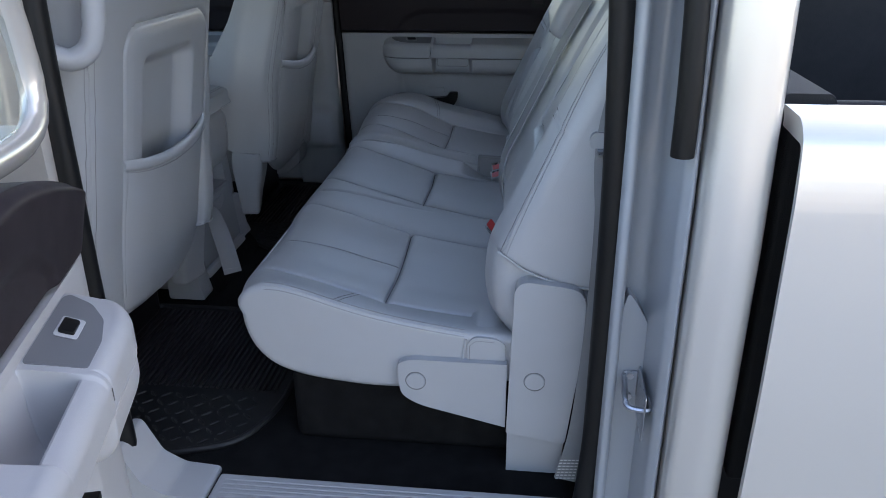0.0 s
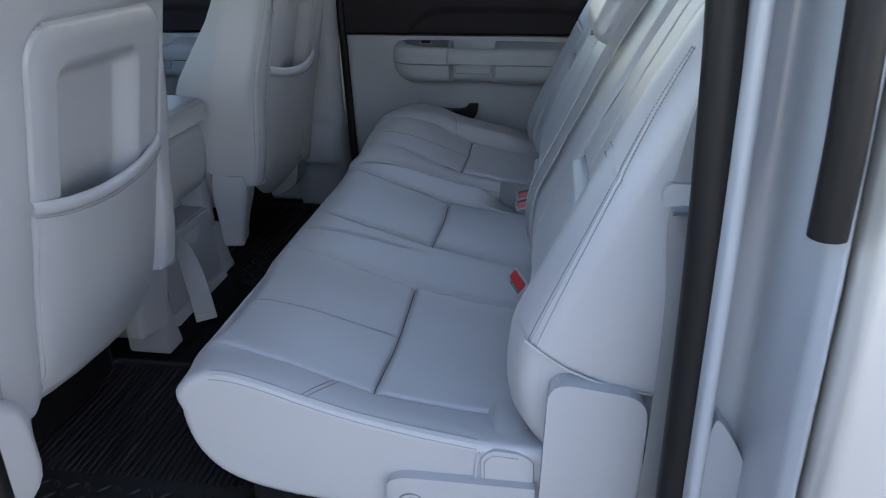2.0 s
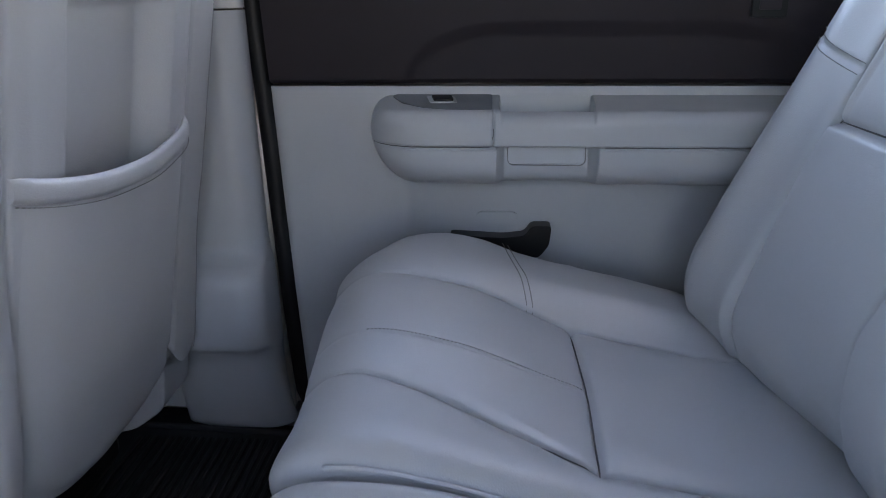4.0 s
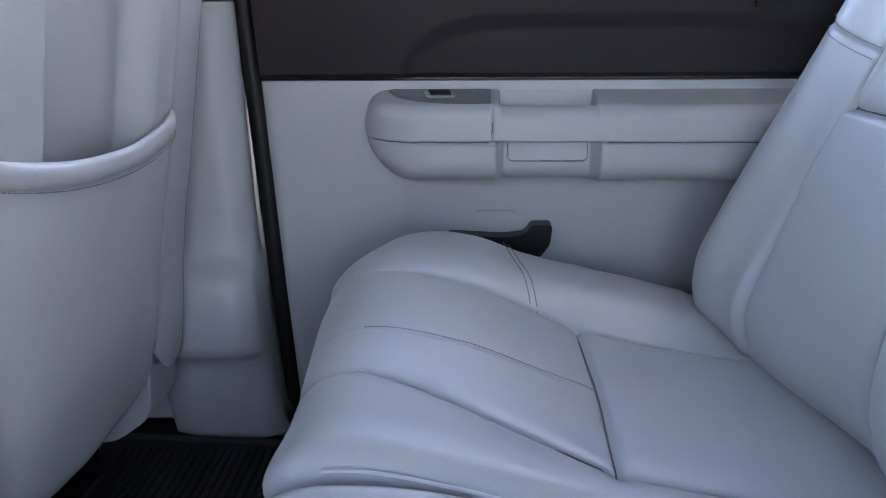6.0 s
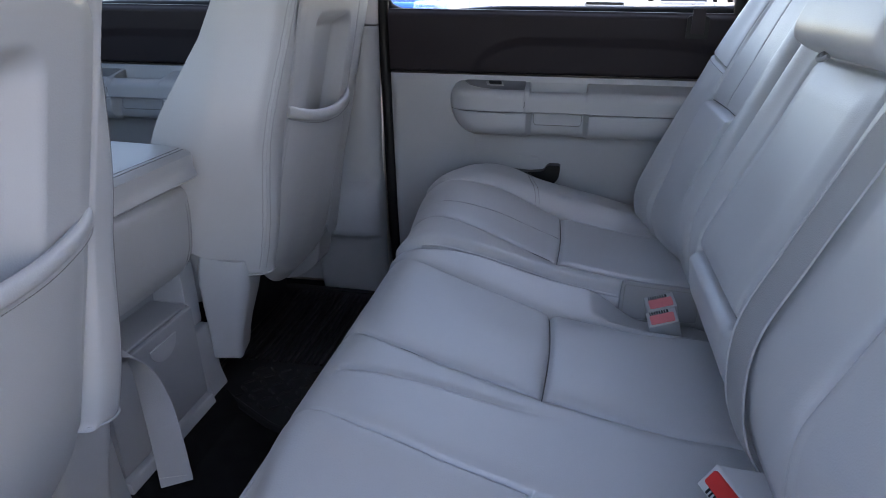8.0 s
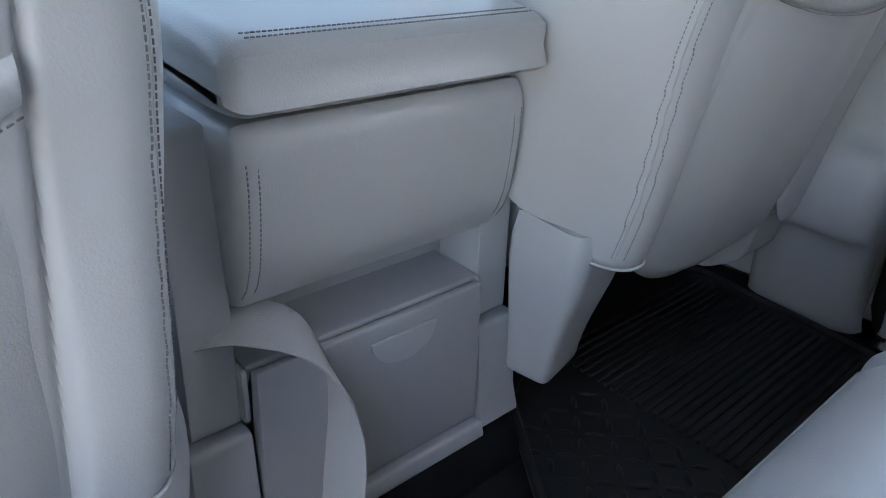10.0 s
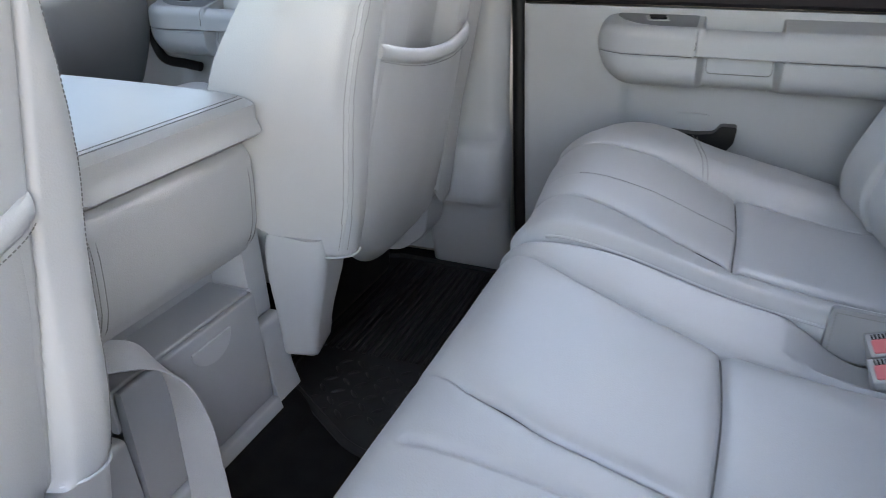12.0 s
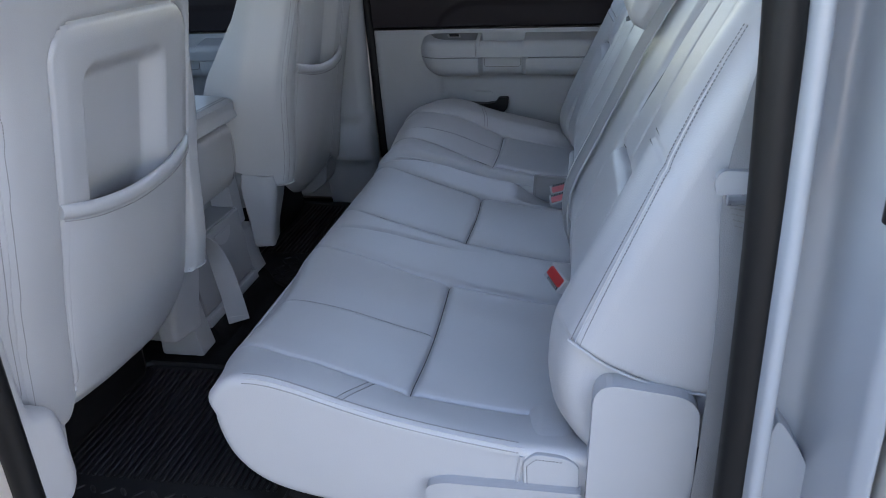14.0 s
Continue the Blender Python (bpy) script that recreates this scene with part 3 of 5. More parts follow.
def door(name, label, xf, shift=0.0, rear=0.235, front=-0.645, cut=0.0, lever=True, curl=0.0, glass=None, rim=1.39, frame_paint=None):
    """A door seen from inside: x along it, d inwards from the trim, z up. shift moves the fittings along it."""
    d_ = thing(name, label, "car door", xf(-0.2 + shift, -0.05, 0.68), kind="thing")

    def at(x, d, z):
        return xf(x + shift, d, z)

    # lower trim with a soft step under the armrest
    xs, zs = np.linspace(front, rear, 110), np.linspace(0.70, 1.247, 60)
    v = []
    for x in xs:
        for z in zs:
            dd = 0.012 * (1 - step(x, -0.447, -0.425) * (1 - step(z, 1.10, 1.13)))
            rim = min(x - front, 1.247 - z + 0.01)
            dd -= 0.008 * (1 - step(rim, 0.0, 0.012)) + curl * (1 - step(x, front, front + 0.13)) ** 1.6
            v.append((x + (1.25 - z) * 0.042 * max(0, 1 - (x - front) / 0.10), dd, z))
    f = grid_faces(len(xs), len(zs))
    n = len(v)
    v += [(x, -0.02, z) for x, d, z in v]
    f += [tuple(i + n for i in reversed(q)) for q in grid_faces(len(xs), len(zs))]
    m = len(zs)
    loop = [i * m for i in range(len(xs))] + [(len(xs) - 1) * m + j for j in range(1, m)] + [i * m + m - 1 for i in range(len(xs) - 2, -1, -1)] + [j for j in range(m - 2, 0, -1)]
    f += [(loop[i], loop[(i + 1) % len(loop)], loop[(i + 1) % len(loop)] + n, loop[i] + n) for i in range(len(loop))]
    emit("lower_trim", v, f, PLASTIC, d_, xf=at)
    # dark upper trim with its raised field
    xs, zs = np.linspace(front + 0.004, rear, 170), np.linspace(1.2505, 1.392, 64)
    v = []
    for x in xs:
        for z in zs:
            k = (z - 1.25) / 0.142
            e = max(min((-0.31 - x) / 0.135, 1), 0)
            arch = 1.245 + 0.088 * math.sqrt(max(1 - e * e, 0)) - 0.02 * step(x, -0.05, 0.20)
            dd = 0.016 + 0.020 * k - 0.016 * step(k, 0.88, 1.0) ** 2
            dd -= 0.007 * (1 - step(z, arch - 0.020, arch + 0.006)) * step(x, -0.455, -0.425)
            dd -= 0.010 * (1 - step(z, 1.25, 1.258)) + curl * (1 - step(x, front, front + 0.13)) ** 1.6
            if cut:
                e = max(min((front + cut - x) / cut, 1), 0)
                z = 1.2505 + (z - 1.2505) * (0.03 + 0.97 * max(1 - e ** 1.5, 0) ** 0.7)
            v.append((x, dd, z))
    f = grid_faces(len(xs), len(zs))
    n, m = len(v), len(zs)
    v += [(x, -0.03, z) for x, d, z in v]
    f += [tuple(i + n for i in reversed(q)) for q in grid_faces(len(xs), m)]
    loop = [i * m for i in range(len(xs))] + [(len(xs) - 1) * m + j for j in range(1, m)] + [i * m + m - 1 for i in range(len(xs) - 2, -1, -1)] + [j for j in range(m - 2, 0, -1)]
    f += [(loop[i], loop[(i + 1) % len(loop)], loop[(i + 1) % len(loop)] + n, loop[i] + n) for i in range(len(loop))]
    emit("upper_trim", v, f, BLACK_TRIM, d_, "black-brown upper trim", xf=at)
    # armrest
    xs = np.r_[-0.4944 + 0.05 * (1 - np.cos(np.linspace(0, math.pi / 2, 18))), np.linspace(-0.441, -0.326, 26), np.linspace(-0.323, -0.296, 30),
               np.linspace(-0.29, -0.20, 22), np.linspace(-0.195, -0.168, 30), np.linspace(-0.16, rear - 0.02, 36)]
    v = []
    for x in xs:
        sec = arm_section(x)
        v += [(x, 0.008 + dd, z) for dd, z in sec]
    m = len(sec)
    f = grid_faces(len(xs), m)
    f += [tuple(range(m)), tuple(range((len(xs) - 1) * m, len(xs) * m))]
    ar = emit("armrest", v, f, PLASTIC, d_, xf=at)
    line = []
    for x in np.r_[np.linspace(-0.491, -0.322, 40), np.linspace(-0.165, rear - 0.03, 20)]:
        dd, z = min((p for n_, p in enumerate(arm_section(x)) if n_ > 26), key=lambda p: abs(p[1] - 1.174))
        line.append((x, 0.0085 + dd, z))
    # Thin dark tubes draw the shade in the armrest's grooves.
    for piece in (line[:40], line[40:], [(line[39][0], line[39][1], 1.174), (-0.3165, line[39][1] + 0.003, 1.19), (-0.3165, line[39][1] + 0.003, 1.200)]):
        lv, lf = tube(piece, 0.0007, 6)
        emit("joint", lv, lf, SEAM_SHADE, ar, "dark line for the shade in the armrest groove", xf=at)
    # outline of the flap, bezel, switch
    fl = [(-0.296, 1.170), (-0.296, 1.150), (-0.291, 1.145), (-0.193, 1.145), (-0.188, 1.150), (-0.188, 1.170)]
    v, f = tube([(x, 0.008 + 0.082 - 0.0022 - 0.030 + 0.012 * (1.174 - z) / 0.05 + 0.0003, z) for x, z in rounded(fl, 0.003, 3)[:-1]], 0.0008, 6)
    fp = part("handle_flap", prism(rounded([(-0.2945, 1.1475), (-0.1895, 1.1475), (-0.1895, 1.171), (-0.2945, 1.171)], 0.003, 3), 0.0, 0.0012, "y", 0.0004), PLASTIC, d_, "thin handle flap",
              xf=lambda x, d, z: at(x, 0.0582 + d + 0.012 * (1.174 - z) / 0.05, z))
    emit("flap_joint", v, f, STITCH, fp, "fine joint round the handle flap", xf=at)

    def slope(x, d, z):
        return at(x, d, z - 0.0068 - 0.013 * min(max((d - 0.004) / 0.060, 0), 1.1) ** 1.2)

    bez = [(-0.3185, 0.014), (-0.3185, 0.071), (-0.37, 0.072), (-0.415, 0.064), (-0.445, 0.046), (-0.462, 0.020), (-0.455, 0.014)]
    part("bezel", prism(rounded(bez, 0.006, 3), 1.2425, 1.2447, "z", 0.0007), BEZEL, d_, "dark satin switch bezel", xf=slope)
    sw = part("switch", prism(rounded([(-0.412, 0.026), (-0.372, 0.026), (-0.366, 0.050), (-0.405, 0.050)], 0.004, 3), 1.2448, 1.2460, "z", 0.001), LAMP_LENS, d_, "bright switch surround", xf=slope)
    part("rocker", prism(rounded([(-0.405, 0.030), (-0.376, 0.030), (-0.372, 0.046), (-0.40, 0.046)], 0.003, 3), 1.2461, 1.2490, "z", 0.001), BLACK, sw, xf=slope)
    if lever:
        a = rounded([(-0.381, 1.030), (-0.300, 1.026), (-0.268, 1.030), (-0.258, 1.045), (-0.228, 1.045), (-0.231, 1.015), (-0.245, 0.996), (-0.275, 0.992), (-0.34, 1.008), (-0.378, 1.016)], 0.006, 3)
        part("lever", prism(a, 0.006, 0.034, "y", 0.006, 3), BLACK, d_, "black release lever", xf=at)
        part("lever_plate", prism(rounded([(-0.34, 1.038), (-0.278, 1.038), (-0.278, 1.054), (-0.284, 1.058), (-0.334, 1.058), (-0.34, 1.054)], 0.004, 3), 0.001, 0.004, "y", 0.001), PLASTIC, d_, xf=at)
    lk = part("lock_frame", prism(rounded([(0.022, 1.340), (0.068, 1.340), (0.068, 1.384), (0.060, 1.388), (0.030, 1.388), (0.022, 1.384)], 0.004, 3), 0.020, 0.038, "y", 0.002), BLACK, d_, "black lock surround", xf=at)
    part("lock_knob", prism(rounded([(0.031, 1.350), (0.059, 1.350), (0.058, 1.402), (0.032, 1.402)], 0.003, 3), 0.036, 0.041, "y", 0.002), BLACK_TRIM, lk, xf=at)
    # shell, window frame and glass
    part("outer_skin", prism(rounded([(front - 0.02, 0.66), (rear + 0.03, 0.66), (rear + 0.03, 1.385), (front - 0.02, 1.385)], 0.02, 3), -0.125, -0.045, "y", 0.012, 3), PAINT, d_, "pale silver door skin", xf=at)
    part("edge_strip", box((front - 0.009, -0.04, 0.69), (front - 0.0005, 0.010, rim), 0.002), PAINT, d_, "bright painted door edge", xf=lambda x, d, z: at(x + 0.042 * max(0, 1.25 - z), d, z))
    fr = [(front - 0.012, 1.388), (front + 0.02, 1.60), (front + 0.10, 1.80), (rear - 0.10, 1.80), (rear - 0.02, 1.60), (rear - 0.005, 1.42), (rear - 0.08, 1.393)]
    pts = [(x, -0.045, z) for x, z in fr] + [(front + 0.3, -0.045, 1.384)]
    tv, tf = tube(pts, 0.017, 10, 90, closed=True)
    emit("window_frame", tv, tf, frame_paint or BLACK, d_, xf=at)
    pane = prism([(x, z) for x, z in fr], -0.05, -0.046, "y", 0)
    p = part("pane", pane, glass or GLASS, d_, xf=at, smooth=False)
    p.visible_shadow = glass is not None
    return d_


def far_place(x, d, z):
    return (x, FAR_IN - d, z)


PIVOT, OPEN = (-0.690, 0.846), radians(-74)


def near_place(x, d, z):
    dx, dy = x - PIVOT[0], NEAR_IN + d - PIVOT[1]
    return (PIVOT[0] + dx * math.cos(OPEN) - dy * math.sin(OPEN), PIVOT[1] + dx * math.sin(OPEN) + dy * math.cos(OPEN), z)


door("rear_door", "closed rear door with grey trim, black upper band and armrest", far_place)
near_door = door("rear_door", "rear door standing open, grey trim with black upper band", near_place, cut=0.30, curl=0.055, rim=1.262, frame_paint=PAINT)
for hz in (0.86, 1.20):
    hv, hf = tube([(-0.70, 0.90, hz), (-0.73, 0.862, hz), near_place(-0.655, -0.07, hz)], 0.016, 10, 10)
    emit("hinge", hv, hf, JAMB, near_door, "painted steel hinge")
door("front_door", "closed front door with grey armrest and black upper band", far_place, -1.02, 0.30, -0.60, lever=False, glass=GLASS_DOOR)
door("front_door", "closed front door beside the driver's seat, grey and black", lambda x, d, z: (x, NEAR_IN + d, z), -1.02, 0.30, -0.60, lever=False, glass=GLASS_DOOR)


# ---------------------------------------------------------------- rear seat
def bump_line(A, B, pts, depth=0.006, width=0.006):
    return -depth * np.exp(-(line_distance(A, B, pts) / width) ** 2)


def seam_line(A, B, pts):
    """A tight sewn line in a soft valley."""
    d = line_distance(A, B, pts)
    return -0.0062 * np.exp(-(d / 0.0026) ** 2) - 0.0030 * np.exp(-(d / 0.010) ** 2)


def ripple(A, B, seed, size=0.0009):
    """Slow unevenness of stretched leather."""
    rnd = random.Random(seed)
    h = 0 * A
    for _ in range(9):
        k, w, ph = rnd.uniform(18, 75), rnd.uniform(0, 2 * math.pi), rnd.uniform(0, 6.3)
        h = h + np.sin(k * (A * math.cos(w) + B * math.sin(w)) + ph) * 18 / k
    return h * size * 0.55


CUSHION = [(0.02, 0.868), (-0.18, 0.842), (-0.30, 0.846), (-0.425, 0.866), (-0.478, 0.904), (-0.499, 0.962), (-0.490, 1.000),
           (-0.450, 1.023), (-0.36, 1.012), (-0.22, 0.974), (-0.08, 0.950), (0.02, 0.942), (0.06, 0.91)]
BACKREST = [(0.03, 0.915), (-0.025, 0.955), (-0.050, 1.02), (-0.022, 1.105), (0.046, 1.25), (0.094, 1.355), (0.134, 1.435), (0.166, 1.488),
            (0.205, 1.506), (0.238, 1.485), (0.236, 1.40), (0.20, 1.20), (0.16, 1.02), (0.11, 0.925)]

NEAR_SEAMS = [
    [(-0.50, 1.215), (-0.40, 1.195), (-0.222, 1.184), (-0.09, 1.190), (0.03, 1.205)],
    [(-0.50, 1.56), (-0.452, 1.547), (-0.404, 1.534), (-0.32, 1.520), (-0.222, 1.517), (-0.10, 1.513), (0.03, 1.508)],
    [(-0.222, 1.184), (-0.218, 1.35), (-0.222, 1.519)],
    [(-0.50, 1.755), (-0.465, 1.739), (-0.428, 1.720), (-0.356, 1.700), (-0.222, 1.699), (-0.12, 1.690), (0.03, 1.678)],
    [(-0.50, 2.038), (-0.43, 2.005), (-0.385, 1.982), (-0.34, 1.968), (-0.222, 1.950), (-0.10, 1.958), (0.03, 1.968)],
    [(-0.222, 1.699), (-0.218, 1.83), (-0.222, 1.950)],
]
FAR_SEAMS = [
    [(-0.50, 2.425), (-0.40, 2.415), (-0.222, 2.408), (-0.09, 2.395), (0.03, 2.38)],
    [(-0.50, 2.205), (-0.45, 2.20), (-0.39, 2.183), (-0.29, 2.150), (-0.222, 2.122), (0.03, 2.120)],
    [(-0.222, 2.122), (-0.218, 2.26), (-0.222, 2.408)],
]


def cushion_push_near(x, y, z, nx, nz):
    top = step(nz, 0.0, 0.6)
    front = step(-nx, 0.3, 0.9)
    h = 0 * x
    fade = 1 - 0.75 * step(-x, 0.40, 0.475)
    for s in NEAR_SEAMS:
        h = h + seam_line(x, y, s) * np.maximum(top, front * (z > 0.98)) * fade
    h = h + bump_line(x, y, [(-0.49, 1.36), (-0.222, 1.355)], 0.0022, 0.0035) * top * fade
    h = h + bump_line(x, y, [(-0.455, 1.640), (-0.378, 1.643), (-0.286, 1.650), (-0.16, 1.664)], 0.0045, 0.006) * top * (1 - step(x, -0.33, -0.16))
    h = h + 0.015 * (1 - step(y, 1.10, 1.19)) * top - 0.014 * np.exp(-((y - 1.36) / 0.13) ** 4) * top
    edge = np.interp(x, [-0.50, -0.43, -0.34, -0.222, -0.10, 0.03], [2.038, 2.005, 1.968, 1.950, 1.958, 1.968])
    h = h + (0.015 - 0.009 * step(-x, 0.34, 0.47)) * ((y - edge) / (2.05 - edge)).clip(0, 1) * top
    rear = step(x, -0.224, -0.211)
    h = h + 0.0055 * rear * top * np.exp(-((y - 1.35) / 0.15) ** 8) + 0.0055 * rear * top * np.exp(-((y - 1.83) / 0.115) ** 8)
    h = h - 0.034 * step(x, -0.17, -0.07) * step(y, 1.965, 1.992) * top
    return h + ripple(x, y, 5, 0.0006) * top


def cushion_push_far(x, y, z, nx, nz):
    top = step(nz, 0.0, 0.6)
    front = step(-nx, 0.3, 0.9)
    h = (0.016 + 0.019 * step(-x, 0.20, 0.36) * step(y, 2.12, 2.40)) * top
    fade = 1 - 0.75 * step(-x, 0.40, 0.475)
    for s in FAR_SEAMS:
        h = h + seam_line(x, y, s) * np.maximum(top, front * (z > 0.98)) * fade
    h = h + bump_line(x, y, [(-0.49, 2.272), (-0.222, 2.265)], 0.0022, 0.0035) * top * fade
    h = h + np.interp(x, [-0.45, -0.294, -0.22, -0.146, -0.071, 0.0], [0.006, 0.018, 0.032, 0.030, 0.022, 0.0]) * step(y, 2.395, 2.475) * top + 0.005 * np.exp(-((y - 2.10) / 0.05) ** 2) * top
    rear = step(x, -0.224, -0.211)
    h = h + 0.0055 * rear * top * np.exp(-((y - 2.265) / 0.135) ** 8)
    return h + ripple(x, y, 6, 0.0006) * top


def cushion_shift(x, y, z):
    d = np.minimum(y - 1.098, (2.568 - y) * 1.2)
    return (0.034 * (1 - step(d, 0.0, 0.15)) ** 1.5 + 0.014 * step(y, 2.058, 2.061)) * step(-x, 0.30, 0.46)


def on_cushion(xs, ys, push):
    """Points on a cushion's upper skin over x and y."""
    q = spline(CUSHION, 400, closed=True)
    t = np.roll(q, -1, 0) - np.roll(q, 1, 0)
    t /= np.linalg.norm(t, axis=1)[:, None]
    nrm = np.stack([t[:, 1], -t[:, 0]], 1)
    if nrm[np.argmax(q[:, 1])][1] < 0:
        nrm = -nrm
    keep = nrm[:, 1] > 0.25
    o = np.argsort(q[keep, 0])
    qx, qz, nx, nz = q[keep, 0][o], q[keep, 1][o], nrm[keep, 0][o], nrm[keep, 1][o]
    xs, ys = np.array(xs, float), np.array(ys, float)
    z, ax, az_ = np.interp(xs, qx, qz), np.interp(xs, qx, nx), np.interp(xs, qx, nz)
    h = push(xs, ys, z, ax, az_) + 0.0006
    return np.stack([xs + ax * h + cushion_shift(xs, ys, z), ys, z + az_ * h], -1)


def seam_threads(seams, push, offset=0.006, lo=-0.455, hi=0.0):
    out = []
    for s in seams:
        p = spline(s, 60)
        t = np.gradient(p, axis=0)
        t /= np.linalg.norm(t, axis=1)[:, None]
        q = p + np.stack([-t[:, 1], t[:, 0]], 1) * offset
        q = q[(q[:, 0] > lo) & (q[:, 0] < hi)]
        if len(q) > 3:
            out.append(on_cushion(q[:, 0], q[:, 1], push))
    return out


def seam_shade_lines(name, lines, parent, radius=0.0010):
    """Dark lines that paint the shade in the valleys between the panels, each a part of its own."""
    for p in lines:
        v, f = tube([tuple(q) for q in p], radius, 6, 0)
        emit(name, v, f, SEAM_SHADE, parent, "dark line for the shade in a leather seam")


def front_piping(y0, y1, parent):
    ys = np.linspace(y0, y1, 50)
    xs = -0.4985 + cushion_shift(np.full(50, -0.4985), ys, np.full(50, 0.978))
    v, f = tube([(x, y, 0.978) for x, y in zip(xs, ys)], 0.0032, 8)
    emit("front_piping", v, f, LEATHER, parent, "rolled leather piping")


def side_edge_thread(xs, d, lift=0.0005):
    """Points on the rounded upper edge of the wide cushion's outer side, d in from its end."""
    r = 0.014
    inset = r - math.sqrt(max(r * r - (r - min(d, r)) ** 2, 0))
    p = on_cushion(xs, np.full(len(xs), 1.098 + d), cushion_push_near)
    return [(x, y - lift * (1 - d / r), z - inset + lift * d / r) for x, y, z in p]


BACK_SEAMS_NEAR = [[(1.20, 0.98), (1.214, 1.12), (1.222, 1.247), (1.235, 1.36), (1.25, 1.48)], [(1.222, 1.247), (1.33, 1.249), (1.44, 1.247)],
              [(1.455, 0.98), (1.445, 1.247), (1.43, 1.40), (1.415, 1.48)]]
BACK_SEAMS_FAR = [[(2.385, 0.98), (2.392, 1.12), (2.404, 1.248), (2.41, 1.36), (2.40, 1.48)], [(2.148, 1.248), (2.27, 1.25), (2.404, 1.248)],
              [(2.165, 0.98), (2.155, 1.12), (2.148, 1.248), (2.155, 1.40), (2.165, 1.48)]]


def back_push_near(x, y, z, nx, nz):
    f = step(-nx, 0.1, 0.7)
    h = 0 * x
    for s in BACK_SEAMS_NEAR:
        h = h + seam_line(y, z, s) * f
    h = h + bump_line(y, z, [(1.335, 1.255), (1.33, 1.48)], 0.003, 0.004) * f
    h = h + bump_line(y, z, [(1.11, 1.315), (1.16, 1.327), (1.226, 1.318)], 0.0016, 0.004) * f
    inside = step(y, 1.224, 1.236) * (1 - step(y, 1.428, 1.442))
    h = h + 0.010 * inside * step(z, 1.05, 1.22) * (1 - step(z, 1.236, 1.248)) * f - 0.006 * inside * f
    h = h + 0.016 * np.exp(-((y - 1.165) / 0.035) ** 2) * f * (1 - 0.5 * step(z, 1.3, 1.5))
    # fold-down armrest in the middle, with a head pad over it
    arm = [(1.690, 1.095), (1.690, 1.352), (1.702, 1.366), (1.938, 1.366), (1.950, 1.352), (1.950, 1.095)]
    h = h + bump_line(y, z, arm, 0.006, 0.0045) * f
    lip = step(y, 1.655, 1.70) * (1 - step(y, 1.942, 1.962))
    h = h + 0.011 * lip * (1 - step(z, 1.080, 1.096)) * step(z, 0.955, 1.04) * f - 0.010 * lip * np.exp(-((z - 1.098) / 0.0045) ** 2) * f
    h = h + 0.006 * step(y, 1.690, 1.735) * (1 - step(y, 1.905, 1.950)) * step(z, 1.10, 1.13) * (1 - step(z, 1.32, 1.364)) * f
    h = h + bump_line(y, z, [(1.655, 1.0), (1.640, 1.25), (1.64, 1.45)], 0.004, 0.015) * f
    h = h + 0.012 * np.exp(-((y - 2.00) / 0.03) ** 2) * step(z, 1.05, 1.2) * f
    # the foot of the back is set further in
    h = h - (0.030 + 0.012 * step(y, 1.15, 1.28)) * (1 - step(z, 1.005, 1.125)) * step(-nx, 0.0, 0.5)
    return h + ripple(y, z, 7, 0.0006) * f


def back_push_far(x, y, z, nx, nz):
    f = step(-nx, 0.1, 0.7)
    h = 0 * x
    for s in BACK_SEAMS_FAR:
        h = h + seam_line(y, z, s) * f
    h = h + bump_line(y, z, [(2.275, 1.256), (2.28, 1.48)], 0.003, 0.004) * f
    h = h + bump_line(y, z, [(2.41, 1.298), (2.47, 1.306), (2.56, 1.330)], 0.003, 0.004) * f
    inside = step(y, 2.150, 2.164) * (1 - step(y, 2.390, 2.402))
    h = h + 0.012 * inside * step(z, 1.05, 1.22) * (1 - step(z, 1.237, 1.249)) * f - 0.006 * inside * f
    h = h + 0.018 * np.exp(-((y - 2.49) / 0.04) ** 2) * f * (1 - 0.4 * step(z, 1.3, 1.5)) + 0.01 * np.exp(-((y - 2.105) / 0.03) ** 2) * step(z, 1.05, 1.2) * f
    h = h - 0.036 * (1 - step(y, 2.16, 2.42)) * (1 - step(z, 1.005, 1.125)) * step(-nx, 0.0, 0.5)
    return h + ripple(y, z, 8, 0.0006) * f


def on_back(ys, zs, push):
    q = spline(BACKREST, 400, closed=True)
    t = np.roll(q, -1, 0) - np.roll(q, 1, 0)
    t /= np.linalg.norm(t, axis=1)[:, None]
    nrm = np.stack([t[:, 1], -t[:, 0]], 1)
    if nrm[np.argmin(q[:, 0])][0] > 0:
        nrm = -nrm
    keep = nrm[:, 0] < -0.3
    o = np.argsort(q[keep, 1])
    qx, qz, nx, nz = q[keep, 0][o], q[keep, 1][o], nrm[keep, 0][o], nrm[keep, 1][o]
    ys, zs = np.array(ys, float), np.array(zs, float)
    x, ax, az_ = np.interp(zs, qz, qx), np.interp(zs, qz, nx), np.interp(zs, qz, nz)
    h = push(x, ys, zs, ax, az_) + 0.0006
    return np.stack([x + ax * h, ys, zs + az_ * h], -1)


def back_threads(seams, push, offset):
    out = []
    for s in seams:
        p = spline(s, 60)
        t = np.gradient(p, axis=0)
        t /= np.linalg.norm(t, axis=1)[:, None]
        q = p + np.stack([-t[:, 1], t[:, 0]], 1) * offset
        out.append(on_back(q[:, 0], q[:, 1], push))
    return out


